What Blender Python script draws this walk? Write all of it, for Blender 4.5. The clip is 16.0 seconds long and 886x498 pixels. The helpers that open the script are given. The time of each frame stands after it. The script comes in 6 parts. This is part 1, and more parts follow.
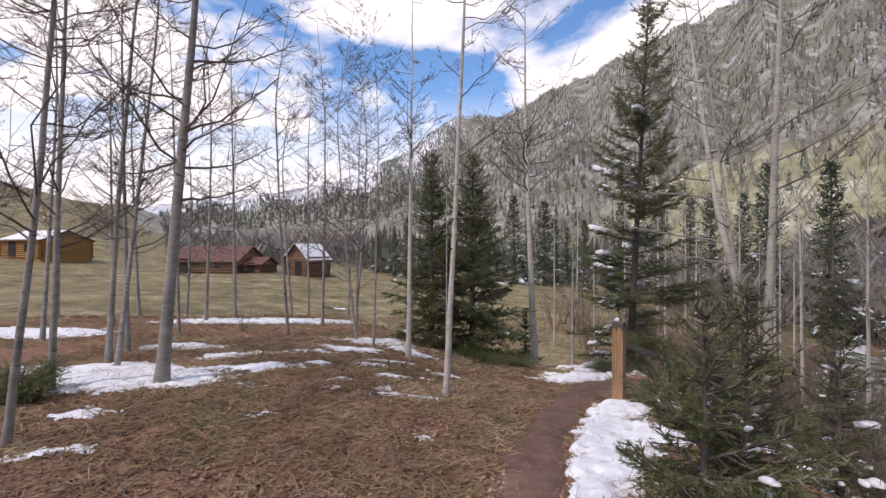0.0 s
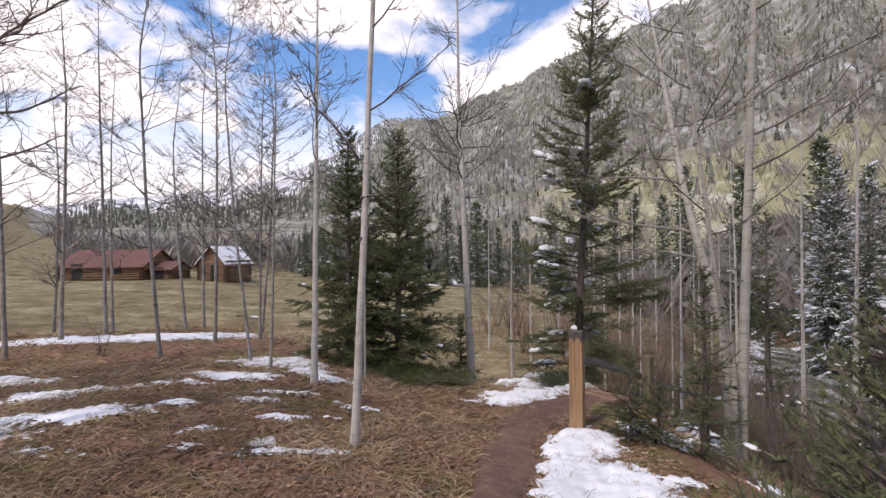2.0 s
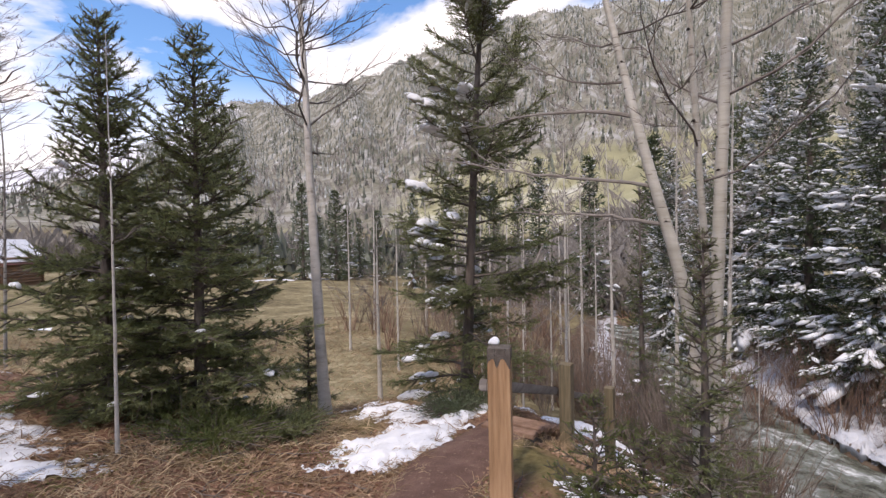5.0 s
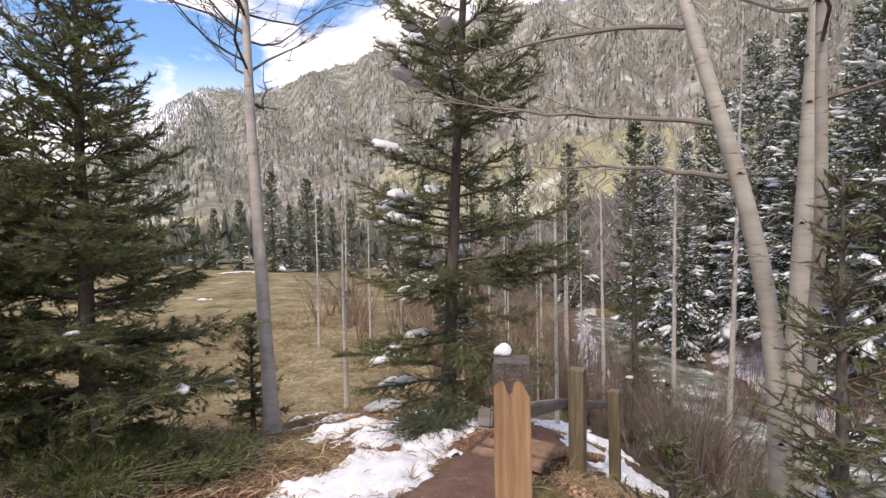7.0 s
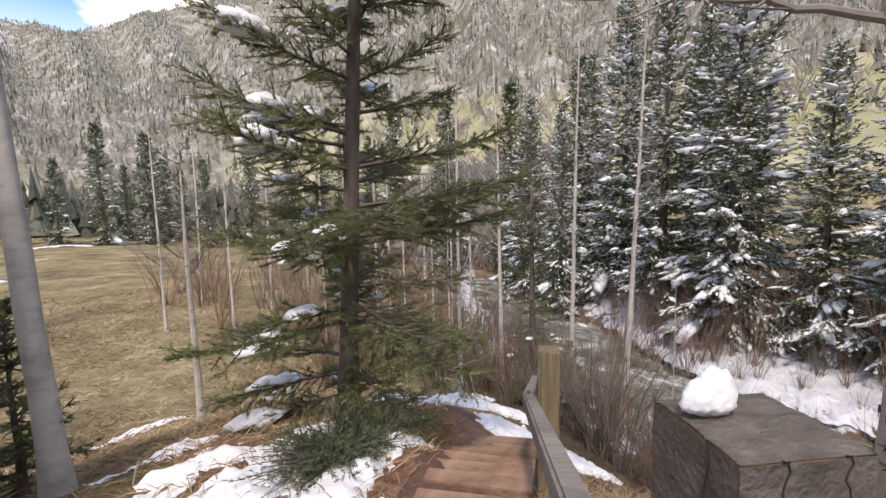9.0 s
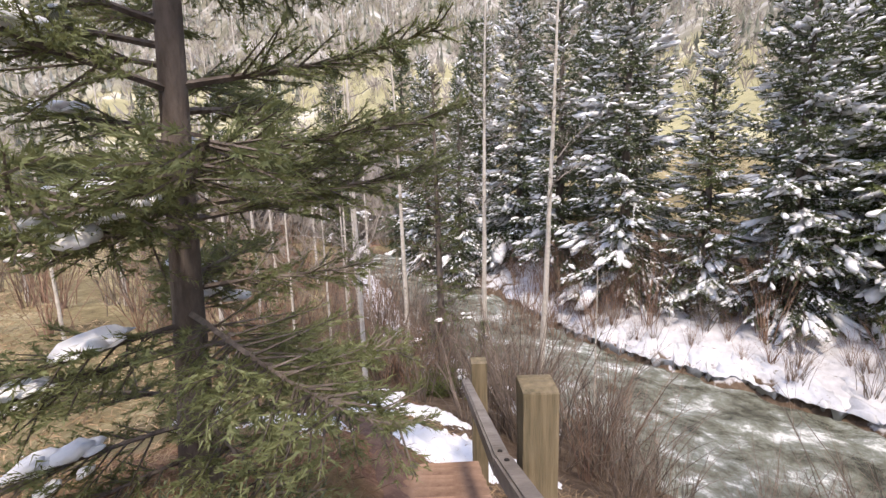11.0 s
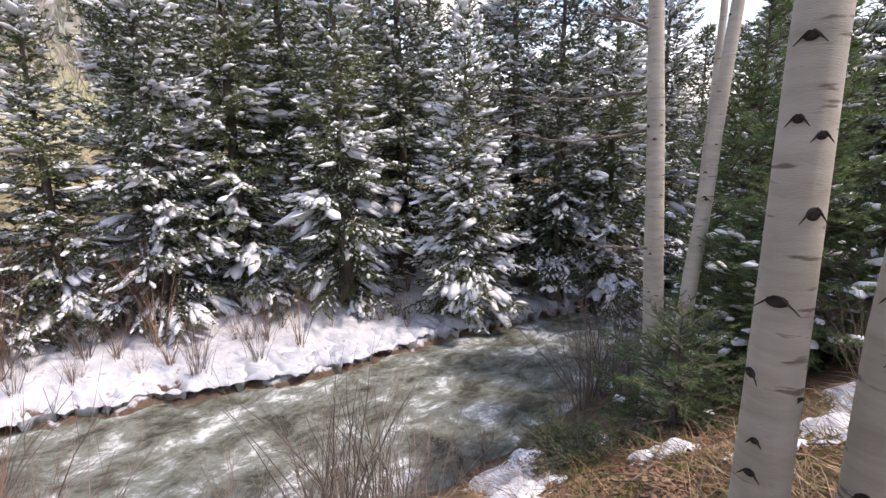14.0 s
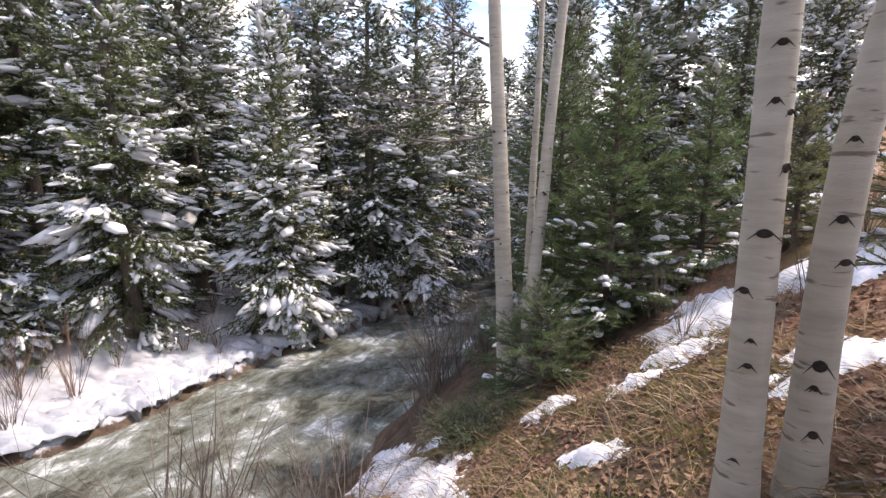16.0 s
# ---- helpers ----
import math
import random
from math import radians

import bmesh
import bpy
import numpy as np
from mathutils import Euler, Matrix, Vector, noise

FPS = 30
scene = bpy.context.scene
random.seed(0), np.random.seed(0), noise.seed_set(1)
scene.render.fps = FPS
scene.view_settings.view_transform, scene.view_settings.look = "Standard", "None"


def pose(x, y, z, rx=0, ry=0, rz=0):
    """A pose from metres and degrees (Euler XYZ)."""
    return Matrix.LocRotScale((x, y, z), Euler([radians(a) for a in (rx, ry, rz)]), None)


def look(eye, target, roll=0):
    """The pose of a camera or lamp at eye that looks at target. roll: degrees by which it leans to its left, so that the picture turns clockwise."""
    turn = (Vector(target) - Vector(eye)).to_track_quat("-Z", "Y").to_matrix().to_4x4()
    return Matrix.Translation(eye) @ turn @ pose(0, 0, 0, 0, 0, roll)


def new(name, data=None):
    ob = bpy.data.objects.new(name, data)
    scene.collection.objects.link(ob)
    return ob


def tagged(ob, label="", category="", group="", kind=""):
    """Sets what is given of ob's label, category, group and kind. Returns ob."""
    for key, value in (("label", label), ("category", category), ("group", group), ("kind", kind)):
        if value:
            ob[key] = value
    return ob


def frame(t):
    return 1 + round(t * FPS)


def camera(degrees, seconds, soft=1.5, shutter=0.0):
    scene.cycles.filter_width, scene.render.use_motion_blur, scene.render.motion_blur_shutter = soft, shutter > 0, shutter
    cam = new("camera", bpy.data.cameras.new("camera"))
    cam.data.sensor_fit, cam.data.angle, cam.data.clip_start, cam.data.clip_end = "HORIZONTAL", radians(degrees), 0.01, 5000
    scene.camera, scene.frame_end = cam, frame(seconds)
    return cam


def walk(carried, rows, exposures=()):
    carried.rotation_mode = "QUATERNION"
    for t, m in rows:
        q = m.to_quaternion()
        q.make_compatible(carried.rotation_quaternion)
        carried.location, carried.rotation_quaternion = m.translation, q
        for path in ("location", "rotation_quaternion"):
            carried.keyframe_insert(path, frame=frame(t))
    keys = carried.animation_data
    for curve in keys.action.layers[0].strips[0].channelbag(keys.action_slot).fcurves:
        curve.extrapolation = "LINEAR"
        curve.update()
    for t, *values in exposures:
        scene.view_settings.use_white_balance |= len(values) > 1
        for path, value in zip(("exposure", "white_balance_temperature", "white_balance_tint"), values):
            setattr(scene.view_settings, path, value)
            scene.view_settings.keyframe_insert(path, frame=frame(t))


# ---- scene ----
cam = camera(87.5, 16.0, soft=1.4)
METRES, EYE, TILT, LEAN, TURN = 11.0, 1.6, 0.0, 0.0, 0.0
ROWS = [
    (0.0, 0.0, 0.0, 0.0, -0.0, 0.0, -0.0),
    (0.5, 0.007, 0.0352, -0.001, -2.53, -0.32, 0.15),
    (1.0, 0.0051, 0.0693, -0.0025, -4.54, -0.18, 0.27),
    (1.5, 0.0131, 0.1052, -0.0085, -6.56, 0.14, 0.43),
    (2.0, 0.021, 0.1429, -0.0102, -8.27, 0.27, 0.5),
    (2.5, 0.0187, 0.184, -0.0151, -9.69, 0.48, 0.62),
    (3.0, 0.0237, 0.2276, -0.0206, -13.05, 0.24, 0.74),
    (3.5, 0.0317, 0.2687, -0.0253, -16.55, -0.09, 0.96),
    (4.0, 0.046, 0.3031, -0.0299, -19.95, -0.07, 1.02),
    (4.5, 0.0624, 0.3375, -0.0303, -23.24, -0.52, 1.13),
    (7.0, 0.1249, 0.4673, -0.0472, -28.38, -1.95, 1.08),
    (7.5, 0.1305, 0.5026, -0.0595, -30.28, -2.81, 1.09),
    (8.0, 0.1441, 0.5422, -0.0642, -34.44, -3.47, 1.06),
    (8.5, 0.1559, 0.5734, -0.0665, -39.11, -4.75, 1.22),
    (9.0, 0.1765, 0.6016, -0.0717, -44.1, -6.41, 1.38),
    (11.5, 0.2828, 0.7013, -0.0898, -63.79, -10.14, 1.75),
    (12.0, 0.3104, 0.7056, -0.0951, -72.93, -9.56, 1.81),
    (12.5, 0.3356, 0.7141, -0.1077, -83.0, -8.98, 1.8),
    (13.0, 0.3586, 0.7204, -0.1137, -95.53, -8.94, 1.68),
    (13.5, 0.3829, 0.7194, -0.1217, -111.26, -9.17, 1.31),
    (14.0, 0.391, 0.7267, -0.1276, -128.82, -10.81, 0.82),
    (14.5, 0.4075, 0.7415, -0.129, -139.5, -11.23, 0.41),
    (15.0, 0.4195, 0.7464, -0.1307, -145.44, -10.64, 0.31),
    (15.5, 0.4285, 0.767, -0.1351, -150.56, -10.25, 0.15),
    (16.0, 0.4503, 0.7753, -0.1409, -154.75, -9.44, -0.04),
]
walk(cam, [(t, pose(0, 0, EYE, TILT, LEAN, TURN) @ pose(METRES * x, METRES * y, METRES * z, 90 + pitch, roll, yaw)) for t, x, y, z, yaw, pitch, roll in ROWS],
     exposures=[(0.0, 0.5, 6950, 20), (4.5, 0.72, 7000, 20), (7.0, 0.94, 7400, 19), (9.0, 1.06, 7350, 18), (11.5, 1.54, 7450, 20), (13.5, 1.46, 7200, 22), (16.0, 1.68, 7450, 21)])

# ---- daylight: broken cloud, soft sun ----
SUN_UP, SUN_TURN = 56.0, 230.0  # degrees above the horizon; degrees clockwise from +y
world = bpy.data.worlds.new("sky")
scene.world = world
world.use_nodes = True
wn = world.node_tree.nodes
wl = world.node_tree.links
wn.clear()


def node(tree, kind, **values):
    n = tree.nodes.new(kind)
    for key, value in values.items():
        if key in n.inputs:
            n.inputs[key].default_value = value
    return n


sky = wn.new("ShaderNodeTexSky")
sky.sky_type = "NISHITA"
sky.sun_disc = False
sky.sun_elevation, sky.sun_rotation = radians(SUN_UP), radians(SUN_TURN)
sky.altitude = 800
coord = wn.new("ShaderNodeTexCoord")
split = wn.new("ShaderNodeSeparateXYZ")
wl.new(coord.outputs["Generated"], split.inputs[0])
lift = wn.new("ShaderNodeMath")
lift.operation = "ADD"
wl.new(split.outputs["Z"], lift.inputs[0])
lift.inputs[1].default_value = 0.22
keep = wn.new("ShaderNodeMath")
keep.operation = "MAXIMUM"
wl.new(lift.outputs[0], keep.inputs[0])
keep.inputs[1].default_value = 0.05
over = wn.new("ShaderNodeVectorMath")
over.operation = "DIVIDE"
wl.new(coord.outputs["Generated"], over.inputs[0])
wl.new(keep.outputs[0], over.inputs[1])
cloud = wn.new("ShaderNodeTexNoise")
cloud.inputs["Scale"].default_value = 1.9
cloud.inputs["Detail"].default_value = 7
cloud.inputs["Roughness"].default_value = 0.52
cloud.inputs["Distortion"].default_value = 0.25
shift = wn.new("ShaderNodeVectorMath")
shift.operation = "ADD"
shift.inputs[1].default_value = (1.03, 0.41, 0.23)
wl.new(over.outputs[0], shift.inputs[0])
wl.new(shift.outputs[0], cloud.inputs["Vector"])
edge = wn.new("ShaderNodeValToRGB")
edge.color_ramp.elements[0].position, edge.color_ramp.elements[1].position = 0.46, 0.565
wl.new(cloud.outputs["Fac"], edge.inputs[0])
low = wn.new("ShaderNodeMapRange")  # cloud closes in near the horizon
for key, value in zip(("From Min", "From Max", "To Min", "To Max"), (0.11, 0.32, 1.0, 0.0)):
    low.inputs[key].default_value = value
wl.new(split.outputs["Z"], low.inputs["Value"])
most = wn.new("ShaderNodeMath")
most.operation = "MAXIMUM"
wl.new(edge.outputs[0], most.inputs[0])
wl.new(low.outputs[0], most.inputs[1])
blend = wn.new("ShaderNodeMix")
blend.data_type = "RGBA"
wl.new(most.outputs[0], blend.inputs[0])
deep = wn.new("ShaderNodeHueSaturation")
deep.inputs["Saturation"].default_value, deep.inputs["Value"].default_value = 1.25, 1.05
wl.new(sky.outputs[0], deep.inputs["Color"])
wl.new(deep.outputs[0], blend.inputs[6])
blend.inputs[7].default_value = (5.5, 5.52, 5.7, 1)
back = wn.new("ShaderNodeBackground")
back.inputs["Strength"].default_value = 0.15
wl.new(blend.outputs[2], back.inputs["Color"])
wout = wn.new("ShaderNodeOutputWorld")
wl.new(back.outputs[0], wout.inputs["Surface"])

sun_data = bpy.data.lights.new("sun", "SUN")
sun_data.energy, sun_data.angle, sun_data.color = 1.65, radians(5.0), (1.0, 0.95, 0.87)
sun = new("sun", sun_data)
sa, sb = radians(SUN_TURN), radians(SUN_UP)
sun.matrix_world = look((math.sin(sa) * math.cos(sb) * 60, math.cos(sa) * math.cos(sb) * 60, math.sin(sb) * 60), (0, 0, 0))


# ---- materials ----
def material(name, colours, scale=5.0, rough=0.8, bump=0.3, bump_scale=None, stretch=(1, 1, 1), per=None, spread=0.25, spots=None, metal=0.0, spec=0.4, contrast=(0.3, 0.7), depth=0.02):
    """Noise at two scales between two or three colours; per: 'object' or 'island' varies the whole piece; spots: (colour, scale, from, to)."""
    m = bpy.data.materials.new(name)
    m.use_nodes = True
    t = m.node_tree
    t.nodes.clear()
    out = t.nodes.new("ShaderNodeOutputMaterial")
    b = t.nodes.new("ShaderNodeBsdfPrincipled")
    t.links.new(b.outputs[0], out.inputs[0])
    b.inputs["Roughness"].default_value, b.inputs["Metallic"].default_value = rough, metal
    b.inputs["Specular IOR Level"].default_value = spec
    tc = t.nodes.new("ShaderNodeTexCoord")
    mp = t.nodes.new("ShaderNodeMapping")
    mp.inputs["Scale"].default_value = stretch
    t.links.new(tc.outputs["Object"], mp.inputs[0])
    n1 = node(t, "ShaderNodeTexNoise", Scale=scale, Detail=8.0, Roughness=0.65)
    n2 = node(t, "ShaderNodeTexNoise", Scale=scale * 0.13, Detail=3.0)
    n3 = node(t, "ShaderNodeTexNoise", Scale=bump_scale or scale * 4, Detail=5.0)
    for n in (n1, n2, n3):
        t.links.new(mp.outputs[0], n.inputs["Vector"])
    mean = node(t, "ShaderNodeMath")
    mean.operation = "MULTIPLY_ADD"
    t.links.new(n2.outputs["Fac"], mean.inputs[0])
    mean.inputs[1].default_value = 0.6
    half = node(t, "ShaderNodeMath")
    half.operation = "MULTIPLY_ADD"
    t.links.new(n1.outputs["Fac"], half.inputs[0])
    half.inputs[1].default_value, half.inputs[2].default_value = 0.9, -0.25
    t.links.new(half.outputs[0], mean.inputs[2])
    ramp = t.nodes.new("ShaderNodeValToRGB")
    e = ramp.color_ramp.elements
    e[0].position, e[1].position = contrast
    e[0].color, e[1].color = (*colours[0], 1), (*colours[-1], 1)
    if len(colours) == 3:
        mid = e.new(sum(contrast) / 2)
        mid.color = (*colours[1], 1)
    t.links.new(mean.outputs[0], ramp.inputs[0])
    last = ramp.outputs[0]
    if spots:
        ns = node(t, "ShaderNodeTexNoise", Scale=spots[1], Detail=4.0)
        t.links.new(mp.outputs[0], ns.inputs["Vector"])
        rs = t.nodes.new("ShaderNodeMapRange")
        rs.inputs["From Min"].default_value, rs.inputs["From Max"].default_value = spots[2], spots[3]
        t.links.new(ns.outputs["Fac"], rs.inputs["Value"])
        mx = t.nodes.new("ShaderNodeMix")
        mx.data_type = "RGBA"
        t.links.new(rs.outputs[0], mx.inputs[0])
        t.links.new(last, mx.inputs[6])
        mx.inputs[7].default_value = (*spots[0], 1)
        last = mx.outputs[2]
    if per:
        info = t.nodes.new("ShaderNodeObjectInfo" if per == "object" else "ShaderNodeNewGeometry")
        hs = t.nodes.new("ShaderNodeHueSaturation")
        mr = t.nodes.new("ShaderNodeMapRange")
        mr.inputs["To Min"].default_value, mr.inputs["To Max"].default_value = 1 - spread, 1 + spread
        t.links.new(info.outputs["Random" if per == "object" else "Random Per Island"], mr.inputs["Value"])
        t.links.new(mr.outputs[0], hs.inputs["Value"])
        t.links.new(last, hs.inputs["Color"])
        last = hs.outputs[0]
    t.links.new(last, b.inputs["Base Color"])
    if bump:
        bp = node(t, "ShaderNodeBump", Strength=bump, Distance=depth)
        t.links.new(n3.outputs["Fac"], bp.inputs["Height"])
        t.links.new(bp.outputs[0], b.inputs["Normal"])
    return m


def leafy(m, amount=0.25, colour=(0.12, 0.17, 0.04)):
    """Lets some light through thin needles."""
    t = m.node_tree
    b = next(n for n in t.nodes if n.type == "BSDF_PRINCIPLED")
    out = next(n for n in t.nodes if n.type == "OUTPUT_MATERIAL")
    tr = t.nodes.new("ShaderNodeBsdfTranslucent")
    tr.inputs["Color"].default_value = (*colour, 1)
    mix = t.nodes.new("ShaderNodeMixShader")
    mix.inputs[0].default_value = amount
    t.links.new(b.outputs[0], mix.inputs[1])
    t.links.new(tr.outputs[0], mix.inputs[2])
    t.links.new(mix.outputs[0], out.inputs[0])
    return m


M_NEEDLE = leafy(material("spruce_needles", ((0.09, 0.112, 0.05), (0.152, 0.178, 0.082), (0.24, 0.262, 0.13)), 3.0, 0.6, 0, per="island", spread=0.35), 0.38, (0.21, 0.225, 0.09))
M_NEEDLE_BLUE = leafy(material("dark_spruce_needles", ((0.04, 0.055, 0.032), (0.08, 0.10, 0.058), (0.145, 0.165, 0.10)), 1.2, 0.65, 0, per="island", spread=0.4), 0.15)
M_NEEDLE_GREEN = leafy(material("green_spruce_needles", ((0.055, 0.075, 0.03), (0.10, 0.125, 0.052), (0.175, 0.20, 0.088)), 1.2, 0.65, 0, per="island", spread=0.4), 0.22, (0.13, 0.17, 0.05))
M_NEEDLE_FRESH = leafy(material("fresh_green_needles", ((0.07, 0.115, 0.05), (0.12, 0.182, 0.08), (0.20, 0.265, 0.13)), 3.0, 0.6, 0, per="island", spread=0.35), 0.36, (0.15, 0.23, 0.08))
M_NEEDLE_YOUNG = leafy(material("young_needles", ((0.065, 0.085, 0.028), (0.10, 0.12, 0.038), (0.15, 0.155, 0.06)), 4.0, 0.6, 0, per="island", spread=0.3), 0.3)
M_SPRUCE_BARK = material("spruce_bark", ((0.06, 0.048, 0.04), (0.12, 0.098, 0.084), (0.20, 0.17, 0.148)), 9.0, 0.95, 0.8, 30, (1, 1, 0.35))
M_ASPEN_BARK = material("aspen_bark", ((0.33, 0.305, 0.265), (0.46, 0.43, 0.385), (0.56, 0.53, 0.485)), 5.0, 0.75, 0.25, 60, (1, 1, 2.6), spots=((0.10, 0.085, 0.07), 7.0, 0.66, 0.74))
M_ASPEN_NEAR = material("pale_aspen_bark", ((0.31, 0.29, 0.235), (0.40, 0.375, 0.32), (0.48, 0.46, 0.405)), 3.0, 0.7, 0.22, 70, (1, 1, 6.0), spots=((0.17, 0.145, 0.115), 7.0, 0.62, 0.68))
M_GREY_BARK = material("grey_aspen_bark", ((0.17, 0.157, 0.14), (0.26, 0.242, 0.22), (0.36, 0.34, 0.315)), 5.0, 0.8, 0.25, 60, (1, 1, 2.6), spots=((0.06, 0.052, 0.045), 7.0, 0.62, 0.72))
M_TWIG = material("grey_twigs", ((0.07, 0.058, 0.05), (0.12, 0.10, 0.088), (0.19, 0.165, 0.145)), 6.0, 0.85, 0, per="island", spread=0.3)
M_TWIG_PALE = material("pale_twigs", ((0.16, 0.14, 0.12), (0.26, 0.235, 0.21)), 6.0, 0.85, 0, per="island", spread=0.3)
M_WILLOW = material("willow_stems", ((0.10, 0.078, 0.062), (0.17, 0.135, 0.11), (0.25, 0.205, 0.17)), 6.0, 0.8, 0, per="island", spread=0.35)
M_WILLOW_RED = material("red_willow_stems", ((0.13, 0.075, 0.052), (0.20, 0.125, 0.088), (0.27, 0.185, 0.135)), 6.0, 0.8, 0, per="island", spread=0.35)
M_SCAR = material("aspen_scar", ((0.012, 0.010, 0.009), (0.05, 0.04, 0.033)), 40, 0.9, 0.6)
M_SNOW = material("old_snow", ((0.60, 0.62, 0.66), (0.71, 0.73, 0.76), (0.80, 0.81, 0.83)), 4.0, 0.55, 0.5, 22, spec=0.35)
# bank snow: shade put into a greyer, bluer colour; the spots are twig debris
M_SNOW_SHADE = material("shade_toned_bank_snow", ((0.38, 0.40, 0.44), (0.50, 0.525, 0.57), (0.60, 0.625, 0.67)), 3.0, 0.6, 0.6, 18, spots=((0.24, 0.23, 0.21), 8.0, 0.64, 0.71), spec=0.3)
M_POST = material("weathered_post", ((0.22, 0.125, 0.062), (0.34, 0.205, 0.11), (0.42, 0.27, 0.155)), 9.0, 0.8, 0.35, 60, (3.0, 3.0, 0.22))
M_POST_GREY = material("grey_green_post", ((0.10, 0.085, 0.05), (0.18, 0.145, 0.09), (0.26, 0.21, 0.135)), 9.0, 0.85, 0.4, 60, (3.0, 3.0, 0.22))
M_POST_TOP = material("wet_end_grain", ((0.045, 0.038, 0.032), (0.09, 0.075, 0.062), (0.14, 0.12, 0.10)), 22, 0.7, 0.5, 90)
M_RAIL = material("grey_rail", ((0.10, 0.088, 0.078), (0.18, 0.16, 0.145), (0.26, 0.24, 0.22)), 9.0, 0.75, 0.4, 50, (0.4, 0.4, 3.0))
M_PLANK = material("red_brown_plank", ((0.15, 0.085, 0.055), (0.25, 0.155, 0.105), (0.34, 0.225, 0.16)), 8.0, 0.8, 0.4, 40, (1, 1, 1), per="object", spread=0.2)
M_TRAIL = material("trail_soil", ((0.095, 0.052, 0.038), (0.14, 0.08, 0.06), (0.19, 0.115, 0.085)), 6.0, 0.9, 0.6, 60, spots=((0.24, 0.17, 0.12), 26.0, 0.6, 0.7))
M_STRAW = material("dry_grass", ((0.17, 0.105, 0.062), (0.30, 0.215, 0.13), (0.46, 0.37, 0.24)), 1.2, 0.9, 0, per="island", spread=0.4)
M_BLADE = leafy(material("green_grass", ((0.10, 0.11, 0.03), (0.17, 0.17, 0.05)), 1.2, 0.8, 0, per="island", spread=0.35), 0.3, (0.2, 0.22, 0.05))
M_LEAF = material("leaf_litter", ((0.11, 0.06, 0.04), (0.21, 0.12, 0.078), (0.36, 0.25, 0.165)), 3.0, 0.9, 0, per="island", spread=0.45)
M_ROOF = material("rusted_roof", ((0.10, 0.042, 0.034), (0.155, 0.068, 0.055)), 1.2, 0.7, 0.2)
M_LOG = material("weathered_logs", ((0.09, 0.055, 0.035), (0.17, 0.10, 0.06), (0.26, 0.16, 0.09)), 2.0, 0.9, 0.5, 14, (0.3, 0.3, 6))
M_LOG_NEW = material("ochre_logs", ((0.22, 0.12, 0.045), (0.36, 0.20, 0.07)), 2.0, 0.9, 0.5, 14, (0.3, 0.3, 6))
M_DARK = material("dark_opening", ((0.015, 0.013, 0.012), (0.03, 0.027, 0.025)), 2.0, 0.9, 0)
M_FAR_TREE = material("far_conifers", ((0.085, 0.095, 0.075), (0.13, 0.14, 0.11), (0.19, 0.19, 0.16)), 0.4, 0.9, 0, per="island", spread=0.55)
M_FAR_FROST = material("frosted_conifers", ((0.16, 0.17, 0.15), (0.26, 0.27, 0.25), (0.46, 0.475, 0.475)), 0.3, 0.9, 0, per="island", spread=0.35)
M_FAR_BARE = material("bare_aspens_far", ((0.18, 0.16, 0.14), (0.25, 0.228, 0.205), (0.33, 0.308, 0.285)), 0.3, 0.9, 0, per="island", spread=0.35)
M_FAR_GOLD = material("budding_aspens_far", ((0.24, 0.23, 0.14), (0.33, 0.31, 0.19)), 0.2, 0.9, 0, per="island", spread=0.3)


